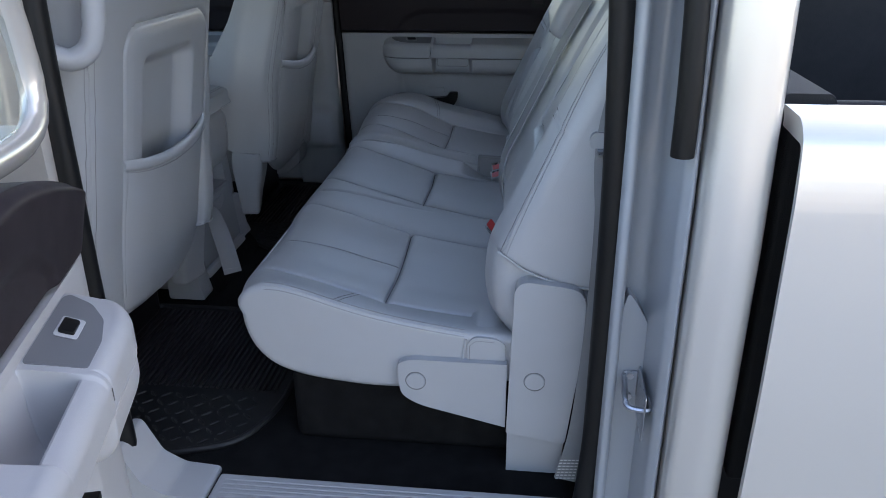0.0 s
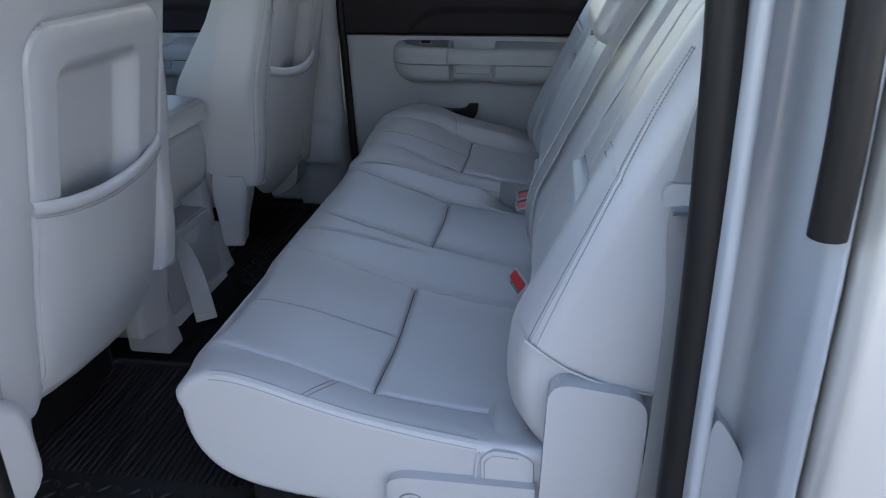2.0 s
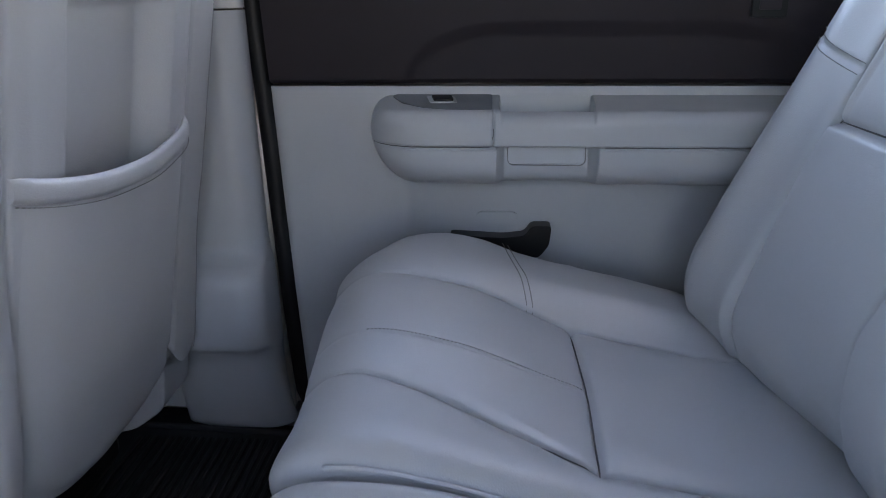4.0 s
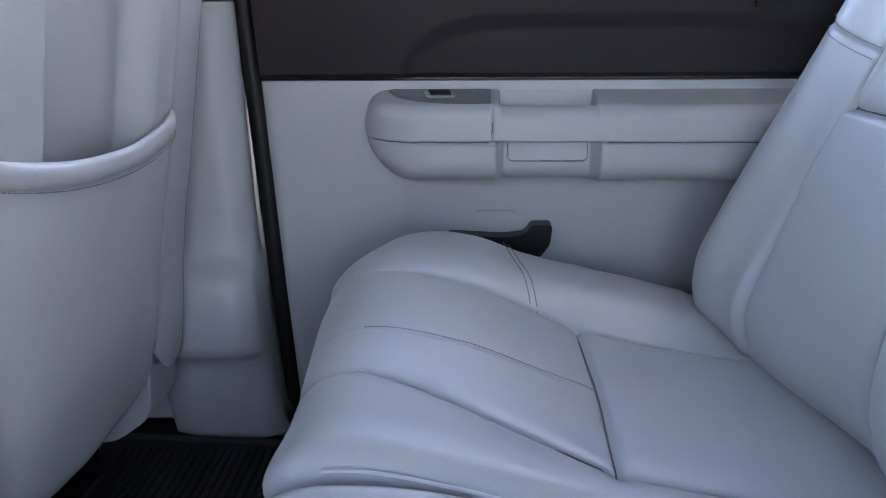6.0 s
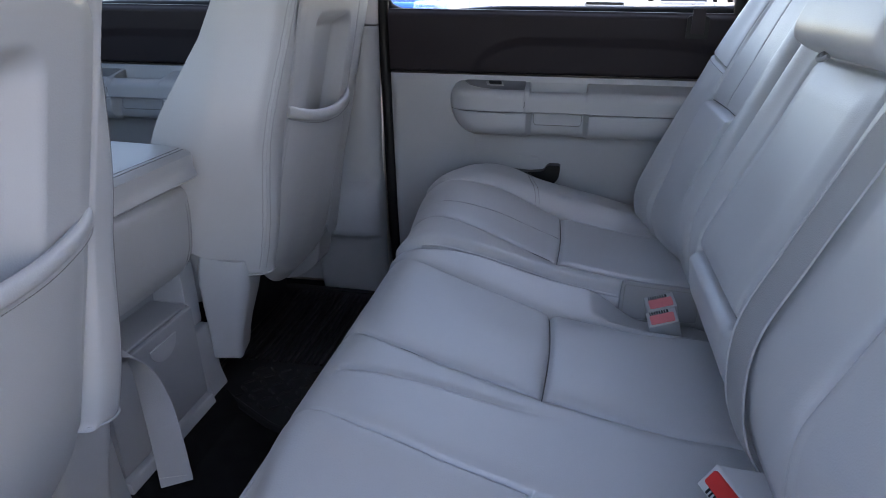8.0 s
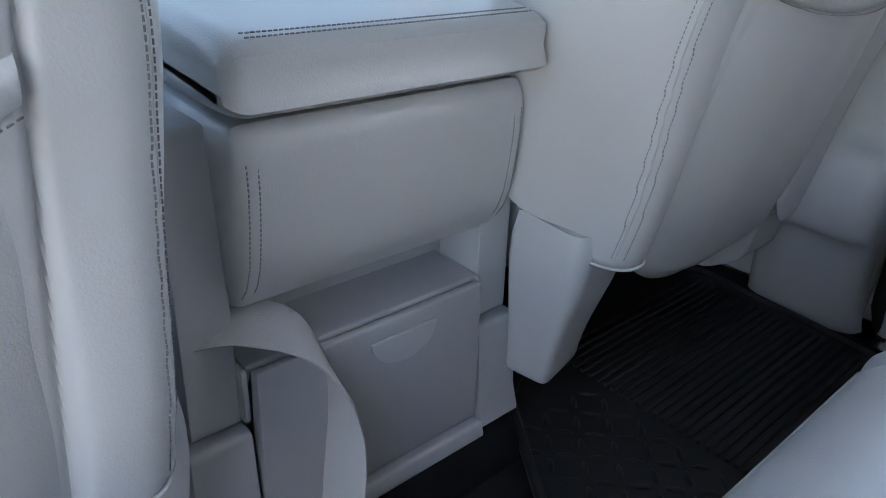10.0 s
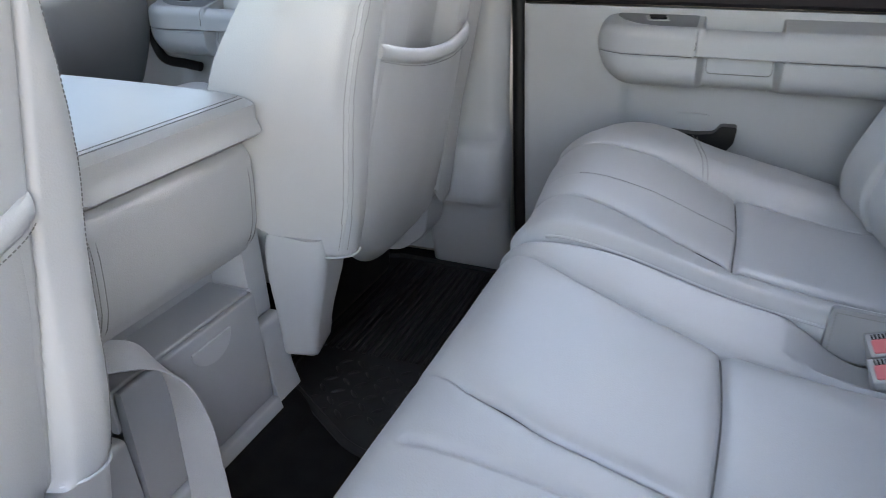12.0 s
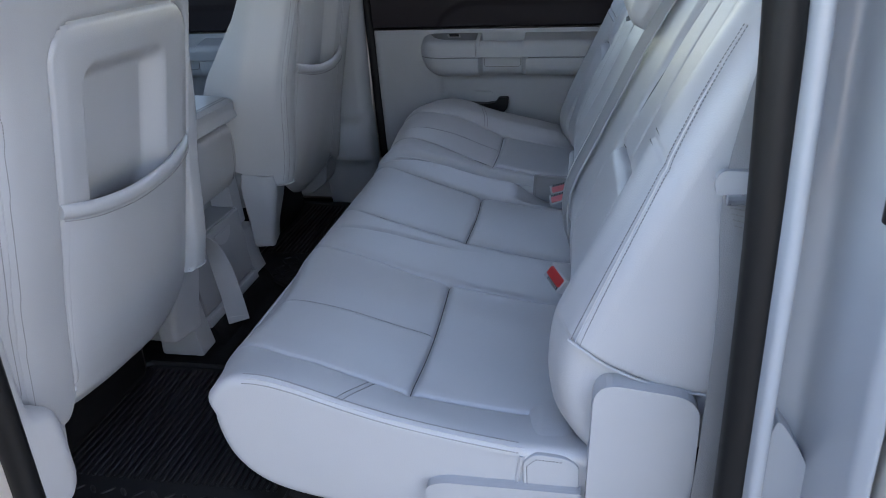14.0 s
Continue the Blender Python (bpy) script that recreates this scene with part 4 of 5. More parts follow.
def buckle(parent_name, label, at, turn, mat, size=1.0):
    """A belt buckle: grey shell, red press button and a dark slot."""
    b = thing(parent_name, label, "seat belt buckle", at)
    m = turn if isinstance(turn, Matrix) else pose(0, 0, 0, *turn)

    def xf(x, y, z):
        return tuple(Vector(at) + m @ (size * Vector((x, y, z))))

    part("shell", prism(rounded([(-0.016, -0.045), (0.016, -0.045), (0.0185, 0.0), (-0.0185, 0.0)], 0.003, 3), -0.025, 0.025, "y", 0.004, 3), PLASTIC, b, xf=xf)
    part("button", prism(rounded([(-0.0060, -0.0205), (0.0150, -0.0205), (0.0150, 0.0205), (-0.0060, 0.0205)], 0.003, 3), -0.004, 0.0022, "z", 0.001), mat, b, "red press button", xf=xf)
    part("slot", prism(rounded([(-0.0148, -0.019), (-0.0066, -0.019), (-0.0066, 0.013), (-0.0148, 0.013)], 0.001, 2), -0.004, 0.0012, "z", 0.0005), BLACK, b, xf=xf)
    for i in range(7):
        y = -0.0165 + 0.0042 * i
        part("ridge", box((-0.0145, y - 0.0008, 0.001), (-0.0069, y + 0.0008, 0.0020), 0.0003, 1), PLASTIC, b, xf=xf)
    part("stalk", box((-0.008, -0.02, -0.10), (0.008, 0.02, -0.044), 0.004), BLACK, b, xf=xf)
    return b


def rear_seat_wide():
    s = thing("rear_seat", "light grey leather double rear bench with fold-down armrest", "car seat", (-0.2, 1.58, FLOOR), group="rear bench sections")
    cu = soft_block("cushion", CUSHION, 1.098, 2.056, 0.014, LEATHER, s, cushion_push_near, 430, 520, shift=cushion_shift, dense=lambda x, z: z > 0.937)
    seam_shade_lines("seam", seam_threads(NEAR_SEAMS, cushion_push_near, 0.0, -0.41, 0.0), cu)
    lines = seam_threads([[(-0.49, 1.36), (-0.222, 1.355)]], cushion_push_near, 0.002)
    stitches("stitching", lines, cu)
    xs = np.linspace(-0.45, -0.07, 70)
    for d in (0.0008, 0.0095):
        stitches("edge_stitching", [side_edge_thread(xs, d)], cu)
    front_piping(1.125, 2.048, cu)
    for dx in (-0.004, 0.004):
        ys = np.linspace(1.105, 1.182, 12)
        stitches("cross_stitching", [on_cushion(-0.300 + dx + (ys - 1.105) * 0.35, ys, cushion_push_near)], cu)
    v, f = tube(side_edge_thread(np.linspace(-0.452, -0.065, 70), 0.0040, 0.0), 0.0011, 6)
    emit("piping", v, f, LEATHER, cu)
    def over_hem(x, y, z):
        hem = np.interp(x, [-0.03, 0.0, 0.03, 0.08, 0.13, 0.2], [1.125, 1.108, 1.088, 1.068, 1.058, 1.055])
        return y - 0.010 * step(z - hem, -0.006, 0.006) * (1 - step(y, 1.10, 1.19)) + 0.003 * (1 - step(y, 1.10, 1.16))

    ba = soft_block("backrest", BACKREST, 1.098, 2.046, 0.028, LEATHER, s, back_push_near, 400, 480, warp=over_hem, rings=tuple(np.linspace(0.985, 0.05, 44)), dense=lambda x, z: (x < -0.022 + (z - 1.105) * 0.5 + 0.02) & (z > 0.96))
    stitches("stitching", back_threads([[(1.335, 1.255), (1.33, 1.47)]], back_push_near, 0.0)
             + back_threads([[(1.13, 1.319), (1.16, 1.327), (1.222, 1.319)]], back_push_near, 0.006)
             + back_threads([[(1.13, 1.319), (1.16, 1.327), (1.222, 1.319)]], back_push_near, -0.006), ba)
    seam_shade_lines("seam", back_threads(BACK_SEAMS_NEAR, back_push_near, 0.0) + back_threads([[(1.700, 1.0985), (1.82, 1.0985), (1.940, 1.0985)]], back_push_near, 0.0), ba)
    # double seam up the outer side of the back
    zs = np.linspace(1.118, 1.45, 60)
    yc = np.interp(zs, [1.118, 1.20, 1.30, 1.45], [1.1055, 1.1095, 1.1145, 1.128])

    def on_edge(ye, out):
        """Points on the rounded outer edge of the back."""
        e = 0.028 - np.sqrt(np.maximum(0.028 ** 2 - np.maximum(0.028 - (ye - 1.098), 0) ** 2, 0))
        q = on_back(ye, zs, back_push_near)
        return [(x + k - out, w - 0.0070, z - k * 0.4) for (x, w, z), k in zip(q, e)]

    for o in (-0.004, 0.004):
        stitches("edge_stitching", [on_edge(yc + o, 0.0003)], ba)
    v, f = tube(on_edge(yc, -0.0004), 0.0016, 6)
    emit("edge_seam", v, f, LEATHER, ba)
    # lower bolster that meets the side box
    v, f = tube([(-0.016, 1.098, 1.118), (0.0, 1.092, 1.109), (0.03, 1.0905, 1.0895), (0.08, 1.0905, 1.070), (0.135, 1.0915, 1.060)], 0.0018, 8, 30)
    emit("hem", v, f, LEATHER, ba)
    v, f = tube([(-0.068, 1.0975, 0.952), (-0.071, 1.0965, 0.93), (-0.074, 1.0975, 0.90)], 0.0025, 8, 16)
    emit("corner_piping", v, f, LEATHER, cu)
    roll = rounded([(-0.064, 0.870), (-0.066, 0.945), (-0.052, 0.958), (-0.015, 0.955), (0.002, 0.945), (0.002, 0.870)], 0.008, 4)
    ro = part("rear_roll", prism(roll, 1.0945, 1.20, "y", 0.007, 4), LEATHER, cu, "leather roll behind the cushion's side")
    stitches("roll_stitching", [[(-0.060, 1.0942, 0.90), (-0.061, 1.0942, 0.940), (-0.050, 1.0942, 0.951), (-0.015, 1.0942, 0.949)]], ro)
    # head pad over the armrest, with its pull loop
    a = np.linspace(0, 2 * math.pi, 20, endpoint=False)
    e = [(math.copysign(abs(math.cos(t)) ** 0.6, math.cos(t)), math.copysign(abs(math.sin(t)) ** 0.6, math.sin(t))) for t in a]
    pad = [(0.108 + 0.419 * 0.052 * p - 0.908 * 0.034 * q, 1.419 + 0.908 * 0.052 * p + 0.419 * 0.034 * q) for p, q in e]
    soft_block("head_pad", pad, 1.660, 1.978, 0.022, LEATHER, ba, lambda x, y, z, nx, nz: ripple(y, z, 21, 0.0008), 80, 60, "leather head pad over the armrest")
    v, f = tube([(0.082, 1.868, 1.374), (0.072, 1.862, 1.369), (0.070, 1.848, 1.367), (0.076, 1.838, 1.372)], 0.0032, 8, 16)
    emit("pull_loop", v, f, WEB_DARK, ba, "dark fabric pull loop")
    # hinge cover on the side, with its bracket arm
    cov = part("hinge_cover", prism(rounded([(0.006, 0.78), (0.110, 0.762), (0.129, 0.95), (0.129, 1.066), (0.014, 1.080)], [0.004, 0.01, 0.02, 0.03, 0.03], 6), 1.072, 1.30, "y", 0.022, 7), PLASTIC, s, "light grey plastic hinge cover")
    part("cover_foot", prism(rounded([(0.008, 0.667), (0.100, 0.662), (0.110, 0.765), (0.008, 0.785)], 0.008, 4), 1.082, 1.30, "y", 0.007, 3), PLASTIC, s)
    arm = [(-0.187, 0.905), (-0.165, 0.914), (0.0045, 0.914), (0.0045, 0.784), (-0.150, 0.822), (-0.182, 0.842)]
    br = part("bracket_cover", prism(rounded(arm, [0.015, 0.01, 0.001, 0.001, 0.02, 0.015], 6), 1.082, 1.20, "y", 0.013, 6), PLASTIC, s, "light grey plastic bracket cover")
    for (x, z), host, y in (((-0.154, 0.872), br, 1.0815), ((0.052, 0.890), cov, 1.0715)):
        disc = [(x + 0.0165 * math.cos(2 * math.pi * i / 32), z + 0.0165 * math.sin(2 * math.pi * i / 32)) for i in range(32)]
        part("cap", prism(disc, y - 0.0016, y + 0.004, "y", 0.001, 2), PLASTIC, host)
        rv, rf = tube([(x + 0.0178 * math.cos(2 * math.pi * i / 32), y - 0.0002, z + 0.0178 * math.sin(2 * math.pi * i / 32)) for i in range(32)], 0.0006, 6, closed=True)
        emit("cap_joint", rv, rf, STITCH, host, "dark joint round the cap")
    # torn hem under the cushion
    rnd = random.Random(3)
    verts, faces = [], []
    for i in range(150):
        x = -0.385 + 0.20 * i / 150 + rnd.uniform(-0.001, 0.001)
        z = float(np.interp(x, [-0.455, -0.40, -0.30, -0.18], [0.912, 0.872, 0.848, 0.842])) + 0.001
        k, h = len(verts), rnd.uniform(0.0005, 0.0035)
        y = 1.112 + rnd.uniform(-0.003, 0.003)
        verts += [(x - 0.0012, y, z + 0.004), (x + 0.0012, y, z + 0.004), (x + rnd.uniform(-0.003, 0.003), y - 0.002, z - h), (x, y + 0.002, z + 0.002)]
        faces += [(k, k + 1, k + 2), (k + 1, k + 3, k + 2), (k + 3, k, k + 2), (k, k + 3, k + 1)]
    emit("frayed_hem", verts, faces, PALE_THREAD, cu, "pale frayed threads", smooth=False)
    part("underframe", box((-0.40, 1.13, 0.69), (0.10, 2.03, 0.85), 0.02), CARPET, s, "black box under the cushion")


def rear_seat_narrow():
    s = thing("rear_seat", "light grey leather single section of the rear bench seat", "car seat", (-0.2, 2.31, FLOOR), group="rear bench sections")
    cu = soft_block("cushion", CUSHION, 2.064, 2.568, 0.026, LEATHER, s, cushion_push_far, 430, 280, shift=cushion_shift, dense=lambda x, z: z > 0.937)
    seam_shade_lines("seam", seam_threads(FAR_SEAMS, cushion_push_far, 0.0, -0.41, 0.0), cu)
    stitches("stitching", seam_threads([[(-0.49, 2.272), (-0.222, 2.265)]], cushion_push_far, 0.003), cu)
    front_piping(2.070, 2.55, cu)
    xs = np.linspace(-0.455, -0.11, 60)
    edge = on_cushion(xs, np.full(60, 2.076), cushion_push_far)
    v, f = tube([(x, 2.0632, z - 0.013) for x, _, z in edge], 0.0022, 8)
    emit("piping", v, f, LEATHER, cu, "rolled leather piping")
    for dx in (-0.004, 0.004):
        ys = np.linspace(2.412, 2.56, 20)
        stitches("cross_stitching", [on_cushion(-0.275 + dx - (ys - 2.41) * 0.25, ys, cushion_push_far)], cu)
    ba = soft_block("backrest", BACKREST, 2.060, 2.566, 0.026, LEATHER, s, back_push_far, 400, 260, dense=lambda x, z: (x < -0.022 + (z - 1.105) * 0.5 + 0.02) & (z > 0.96))
    seam_shade_lines("seam", back_threads(BACK_SEAMS_FAR, back_push_far, 0.0), ba)
    cross = [(2.412, 1.298), (2.47, 1.306), (2.55, 1.327)]
    stitches("stitching", back_threads([[(2.275, 1.256), (2.28, 1.47)]], back_push_far, 0.004) + back_threads([cross], back_push_far, 0.006) + back_threads([cross], back_push_far, -0.006), ba)
    part("underframe", box((-0.40, 2.08, 0.69), (0.10, 2.54, 0.85), 0.02), CARPET, s, "black box under the cushion")
    part("hinge_cover", box((0.01, 2.37, 0.69), (0.12, 2.572, 1.07), 0.02, 3), PLASTIC, s)
    # pocket for the buckles, its dark lining and inside shade in one colour
    part("buckle_pocket", prism(rounded([(-0.116, 0.93), (-0.112, 0.996), (0.01, 0.988), (0.01, 0.93)], 0.006, 3), 2.052, 2.0605, "y", 0.002), POCKET_DARK, cu, "buckle pocket darkened for its lining and inside shade")
    stitches("pocket_stitching", [[(-0.109, 2.0512, 0.940), (-0.107, 2.0512, 0.990), (0.008, 2.0512, 0.982)]], cu)


rear_seat_wide()
rear_seat_narrow()


def facing(across, normal):
    """The turn of a thing whose width runs along across and whose face looks along normal."""
    a, n = Vector(across).normalized(), Vector(normal)
    n = (n - a * n.dot(a)).normalized()
    return Matrix((a.cross(n), a, n)).transposed().to_4x4()


buckle("belt_buckle", "grey buckle with a bright red button beside the cushion", (-0.0445, 1.5264, 0.985),
       Matrix(((0.41, -0.47, -1.0), (0.0, 0.85, 0.0), (0.64, 0.24, 0.05))).to_4x4(), RED, 1.05)
buckle("belt_buckle", "grey buckle with a faded red button at the bench's split", (-0.052, 2.034, 0.972), facing((0.96, 0.08, 0.27), (-0.22, -0.36, 0.90)), RED_PALE, 0.9)
buckle("belt_buckle", "grey buckle with a faded red button, tilted towards its twin", (-0.052, 1.996, 0.962), facing((0.95, 0.04, 0.30), (-0.26, -0.36, 0.90)), RED_PALE, 0.9)


def rear_belts():
    """The outer belt hanging at the open doorway, and the one across the middle of the bench."""
    b = thing("seat_belt", "grey seat belt hanging beside the open doorway", "seat belt", (0.13, 1.075, 0.72))
    path = [(0.215, 1.066, 1.70), (0.180, 1.066, 1.50), (0.148, 1.064, 1.32), (0.153, 1.062, 1.20), (0.153, 1.060, 1.09), (0.148, 1.057, 0.95), (0.136, 1.052, 0.80), (0.116, 1.042, 0.71)]
    v, f = ribbon(path, [(1, 0.10, 0)] * 8, 0.047, 0.0018, 70)
    emit("webbing", v, f, WEB_DARK, b)
    lp = part("latch_plate", prism(rounded([(-0.032, -0.012), (0.030, -0.008), (0.030, 0.011), (-0.028, 0.012), (-0.034, 0.004)], 0.005, 4), -0.005, 0.005, "y", 0.004, 3), PLASTIC_MID, b, "grey plastic latch plate",
              xf=lambda x, y, z: (0.148 + x, 1.060 + y, 1.318 + z))
    v, f = tube([(0.126, 1.053, 1.302), (0.178, 1.055, 1.304)], 0.005, 8)
    emit("roller", v, f, STEEL, lp)
    rows = []
    for k in range(4):
        z = 1.292 - 0.006 * k
        rows.append([(0.131 + 0.002 * k, 1.0605, z), (0.150, 1.0615, z - 0.004), (0.170 - 0.002 * k, 1.0625, z)])
    stitches("stitching", rows, b, STITCH, 0.003, 0.0012, 0.0011)
    rows = [[(0.096 + 0.001 * k, 1.0395 + 0.0006 * k, 0.715 + 0.006 * k), (0.138 + 0.001 * k, 1.0435 + 0.0006 * k, 0.715 + 0.006 * k)] for k in range(7)]
    stitches("end_stitching", rows, b, PALE_THREAD, 0.005, 0.002, 0.0016)
    m = thing("seat_belt", "grey seat belt lying down the bench backrest", "seat belt", (-0.05, 1.60, 1.0))
    zs = [1.475, 1.44, 1.36, 1.28, 1.20, 1.12, 1.06]
    ys = [1.575, 1.580, 1.595, 1.606, 1.606, 1.602, 1.596]
    p = on_back(ys, zs, lambda x, y, z, nx, nz: 0 * x + np.array([0.010, 0.012, 0.013, 0.013, 0.013, 0.011, -0.012]))
    path = [tuple(q + (0.0, 0, 0)) for q in p] + [(-0.014, 1.598, 1.0), (0.015, 1.60, 0.955)]
    v, f = ribbon(path, [(-0.20, 1, 0.1)] * 2 + [(-0.20, 1, 0.08)] * 5 + [(-0.12, 1, 0)] * 2, 0.048, 0.0018, 70)
    wb = emit("webbing", v, f, WEB, m)
    # Pale edges put the weave's highlight into the colour.
    for side in (-0.0232, 0.0232):
        edge = [tuple(Vector(q) + Vector(a).normalized() * side) for q, a in zip(path, [(-0.20, 1, 0.1)] * 2 + [(-0.20, 1, 0.08)] * 5 + [(-0.12, 1, 0)] * 2)]
        v, f = tube(edge, 0.0014, 8, 70)
        emit("lit_selvedge", v, f, WEB_LIT, wb)


rear_belts()


# ---------------------------------------------------------------- front seats
def rect_field(y, z, y0, y1, z0, z1, r):
    """Signed distance to a rounded rectangle, negative inside."""
    cy, cz, hy, hz = (y0 + y1) / 2, (z0 + z1) / 2, (y1 - y0) / 2 - r, (z1 - z0) / 2 - r
    a, b_ = np.abs(y - cy) - hy, np.abs(z - cz) - hz
    return np.hypot(np.maximum(a, 0), np.maximum(b_, 0)) + np.minimum(np.maximum(a, b_), 0) - r


def front_seat(near):
    xf = (lambda x, y, z: (x, y, z)) if near else mirror
    lab = "light grey leather front seat with a map pocket on its back"
    s = thing("front_seat", lab, "car seat", xf(-0.95, 1.35, FLOOR), group="front seats")

    def rear(z):
        return np.interp(z, [0.86, 0.93, 0.98, 1.16, 1.34, 1.50, 1.58, 1.625, 1.645], [-0.768, -0.752, -0.741, -0.702, -0.668, -0.640, -0.642, -0.662, -0.690])

    def fore(z):
        return np.interp(z, [0.955, 0.968, 0.978, 0.988, 0.998, 1.012, 1.055, 1.12, 1.235, 1.36, 1.47, 1.60, 1.645], [-0.768, -0.775, -0.797, -0.815, -0.832, -0.852, -0.900, -0.915, -0.872, -0.804, -0.764, -0.745, -0.70])

    def outline(z, n=420):
        """The back's section at a height: outer side, back panel, inner wing and inner side, then the front."""
        r, f_ = float(rear(z)), float(fore(z))
        g = 0.024 * (1 - step(z, 0.99, 1.21))
        c = 1.609 - 0.048 * step(z, 1.20, 1.48)
        t = 0.02 * step(z, 1.50, 1.645)
        pts = [(r - 0.10, 1.072 + t), (r - 0.045, 1.088 + t), (r - 0.016, 1.106 + t), (r - 0.004, 1.124 + t), (r, 1.16), (r, 1.20), (r, 1.26), (r, 1.36), (r, 1.46), (r, 1.53), (r + 0.1 * g, 1.552), (r + 0.8 * g, 1.564),
               (r + g, c - 0.020), (r + g - 0.006, c - 0.005), (r + g - 0.018, c + 0.004), (r - 0.035, c + 0.015), (r - 0.08, c + 0.032), (r - 0.12, c + 0.044), (r - 0.20, c + 0.050)]
        q = spline(pts, n - 12)
        past = np.flatnonzero((q[:, 0] < f_) & (q[:, 1] > 1.5))
        if len(past):
            q[past, 1] = np.minimum(q[past, 1], q[past[0], 1])
        q[:, 0] = np.maximum(q[:, 0], f_)
        end = np.linspace(0, 1, 14)[1:-1, None]
        return np.concatenate([q, q[-1] + (q[0] - q[-1]) * end])

    def relief(y, z):
        a = rect_field(y, z, 1.208, 1.551, 0.70, 1.447, 0.05)
        b_ = rect_field(y, z, 1.262, 1.478, 0.70, 1.394, 0.03)
        h = 0.004 * (1 - step(a, -0.024, 0.006)) - 0.034 * (1 - step(b_, -0.026, 0.003))
        h = h - 0.006 * np.exp(-((a - 0.005) / 0.0032) ** 2)
        return h - 0.022 * (1 - step(b_, -0.05, -0.004)) * (1 - step(z, 1.13, 1.225))

    zs = np.r_[0.955, 0.9555, 0.957, 0.960, np.linspace(0.963, 1.058, 70), np.linspace(1.062, 1.638, 150), 1.6425, 1.645]
    v, f = [], []
    for z in zs:
        q = outline(z)
        flat = step(q[:, 1], 1.150, 1.185) * (1 - step(q[:, 1], 1.562, 1.574)) * (np.arange(len(q)) < len(q) - 12)
        x = q[:, 0] + relief(q[:, 1], np.full(len(q), z)) * flat
        tuck = 0.012 * (1 - math.sqrt(max(0, 1 - ((0.967 - z) / 0.012) ** 2))) if z < 0.967 else 0.030 * step(z, 1.628, 1.645)
        mid = q.mean(0)
        x, y = x + (mid[0] - x) * tuck / 0.10, q[:, 1] + (mid[1] - q[:, 1]) * tuck / 0.25
        low = 0.066 * (1 - step(y, 1.17, 1.24)) * (1 - step(z, 0.95, 1.10))
        v += list(zip(x, y, z - low))
    m = len(q)
    for i in range(len(zs) - 1):
        f += [(i * m + j, i * m + (j + 1) % m, (i + 1) * m + (j + 1) % m, (i + 1) * m + j) for j in range(m)]
    f += [tuple(range(m)), tuple(range((len(zs) - 1) * m, len(zs) * m))]
    ba = emit("backrest", v, f, LEATHER, s, xf=xf)
    # double threads down the corners of both wings
    for side in (-1, 1):
        lines = [[], [], []]
        for z in np.linspace(0.97 if side > 0 else 0.95, 1.52, 90):
            q = outline(z)[:400]
            w = q[q[:, 1] < 1.18] if side < 0 else q[q[:, 1] > 1.589 - 0.048 * step(z, 1.20, 1.48)]
            ref = float(rear(z)) + (0.024 * (1 - step(z, 0.99, 1.21)) if side > 0 else 0)
            w = w[w[:, 0] < ref - 0.0015]
            d = np.gradient(w, axis=0)
            nrm = np.stack([d[:, 1], -d[:, 0]], 1) / (np.linalg.norm(d, axis=1)[:, None] + 1e-9)
            low = 0.066 * (1 - step(z, 0.95, 1.10)) if side < 0 else 0.0
            for line, o in zip(lines, (0.0065, 0.0165, 0.0115)):
                k = np.argmin(np.abs(w[:, 0] - (ref - o)))
                p = w[k] + nrm[k] * (0.0004 if o != 0.0115 else -0.0004)
                line.append((p[0], p[1], z - low))
        stitches("stitching", lines[:2], ba, xf=xf)
        tv, tf = tube(lines[2], 0.0012, 6)
        emit("edge_seam", tv, tf, LEATHER, ba, xf=xf)
    # rolled hem along the lower edge of the inner side
    q = outline(0.968)[:400]
    q = q[(q[:, 1] > 1.556) & (q[:, 0] > fore(0.968) + 0.002)]
    v, f = tube([(x - 0.001, y - 0.001, 0.958) for x, y in q[::12]], 0.0017, 8, 70)
    emit("hem", v, f, LEATHER, ba, xf=xf)
    # map pocket with its rolled hem
    ys, n = np.linspace(1.204, 1.553, 60), 40
    v = []
    for y in ys:
        k = (y - 1.3785) / 0.1745
        zt = (1.224 if near else 1.243) - 0.022 * (1 - abs(k) ** 2.2) + 0.012 * k * 0.3
        zb = 0.878 + 0.072 * max(k, 0) ** 3 + 0.008 * max(-k, 0)
        for i in range(n):
            t = i / (n - 1)
            z = zb + (zt - zb) * t
            xp = float(np.interp(z, [0.80, 0.93, 0.98, 1.16, 1.34], [-0.774, -0.748, -0.736, -0.702, -0.668]))
            bulge = 0.007 + 0.013 * max(math.cos(k * math.pi / 2), 0) ** 0.7 * math.sin(math.pi * min(max(0.15 + 0.8 * t, 0), 1)) - 0.012 * abs(k) ** 8
            bulge -= 0.016 * (1 - step(t, 0.0, 0.07))
            bulge += 0.011 * max(math.cos(k * math.pi / 2), 0) * t ** 4
            bulge += 0.0012 * math.sin(7 * k + 9 * t) * math.sin(3.3 * k - 5 * t + 1)
            v.append((xp + bulge, y, z))
    f = grid_faces(len(ys), n)
    m = len(v)
    v += [(x - 0.004, y, z) for x, y, z in v]
    f += [tuple(i + m for i in reversed(q)) for q in grid_faces(len(ys), n)]
    f += [(i * n + n - 1, (i + 1) * n + n - 1, (i + 1) * n + n - 1 + m, i * n + n - 1 + m) for i in range(len(ys) - 1)]
    f += [(i * n, (i + 1) * n, (i + 1) * n + m, i * n + m) for i in range(len(ys) - 1)]
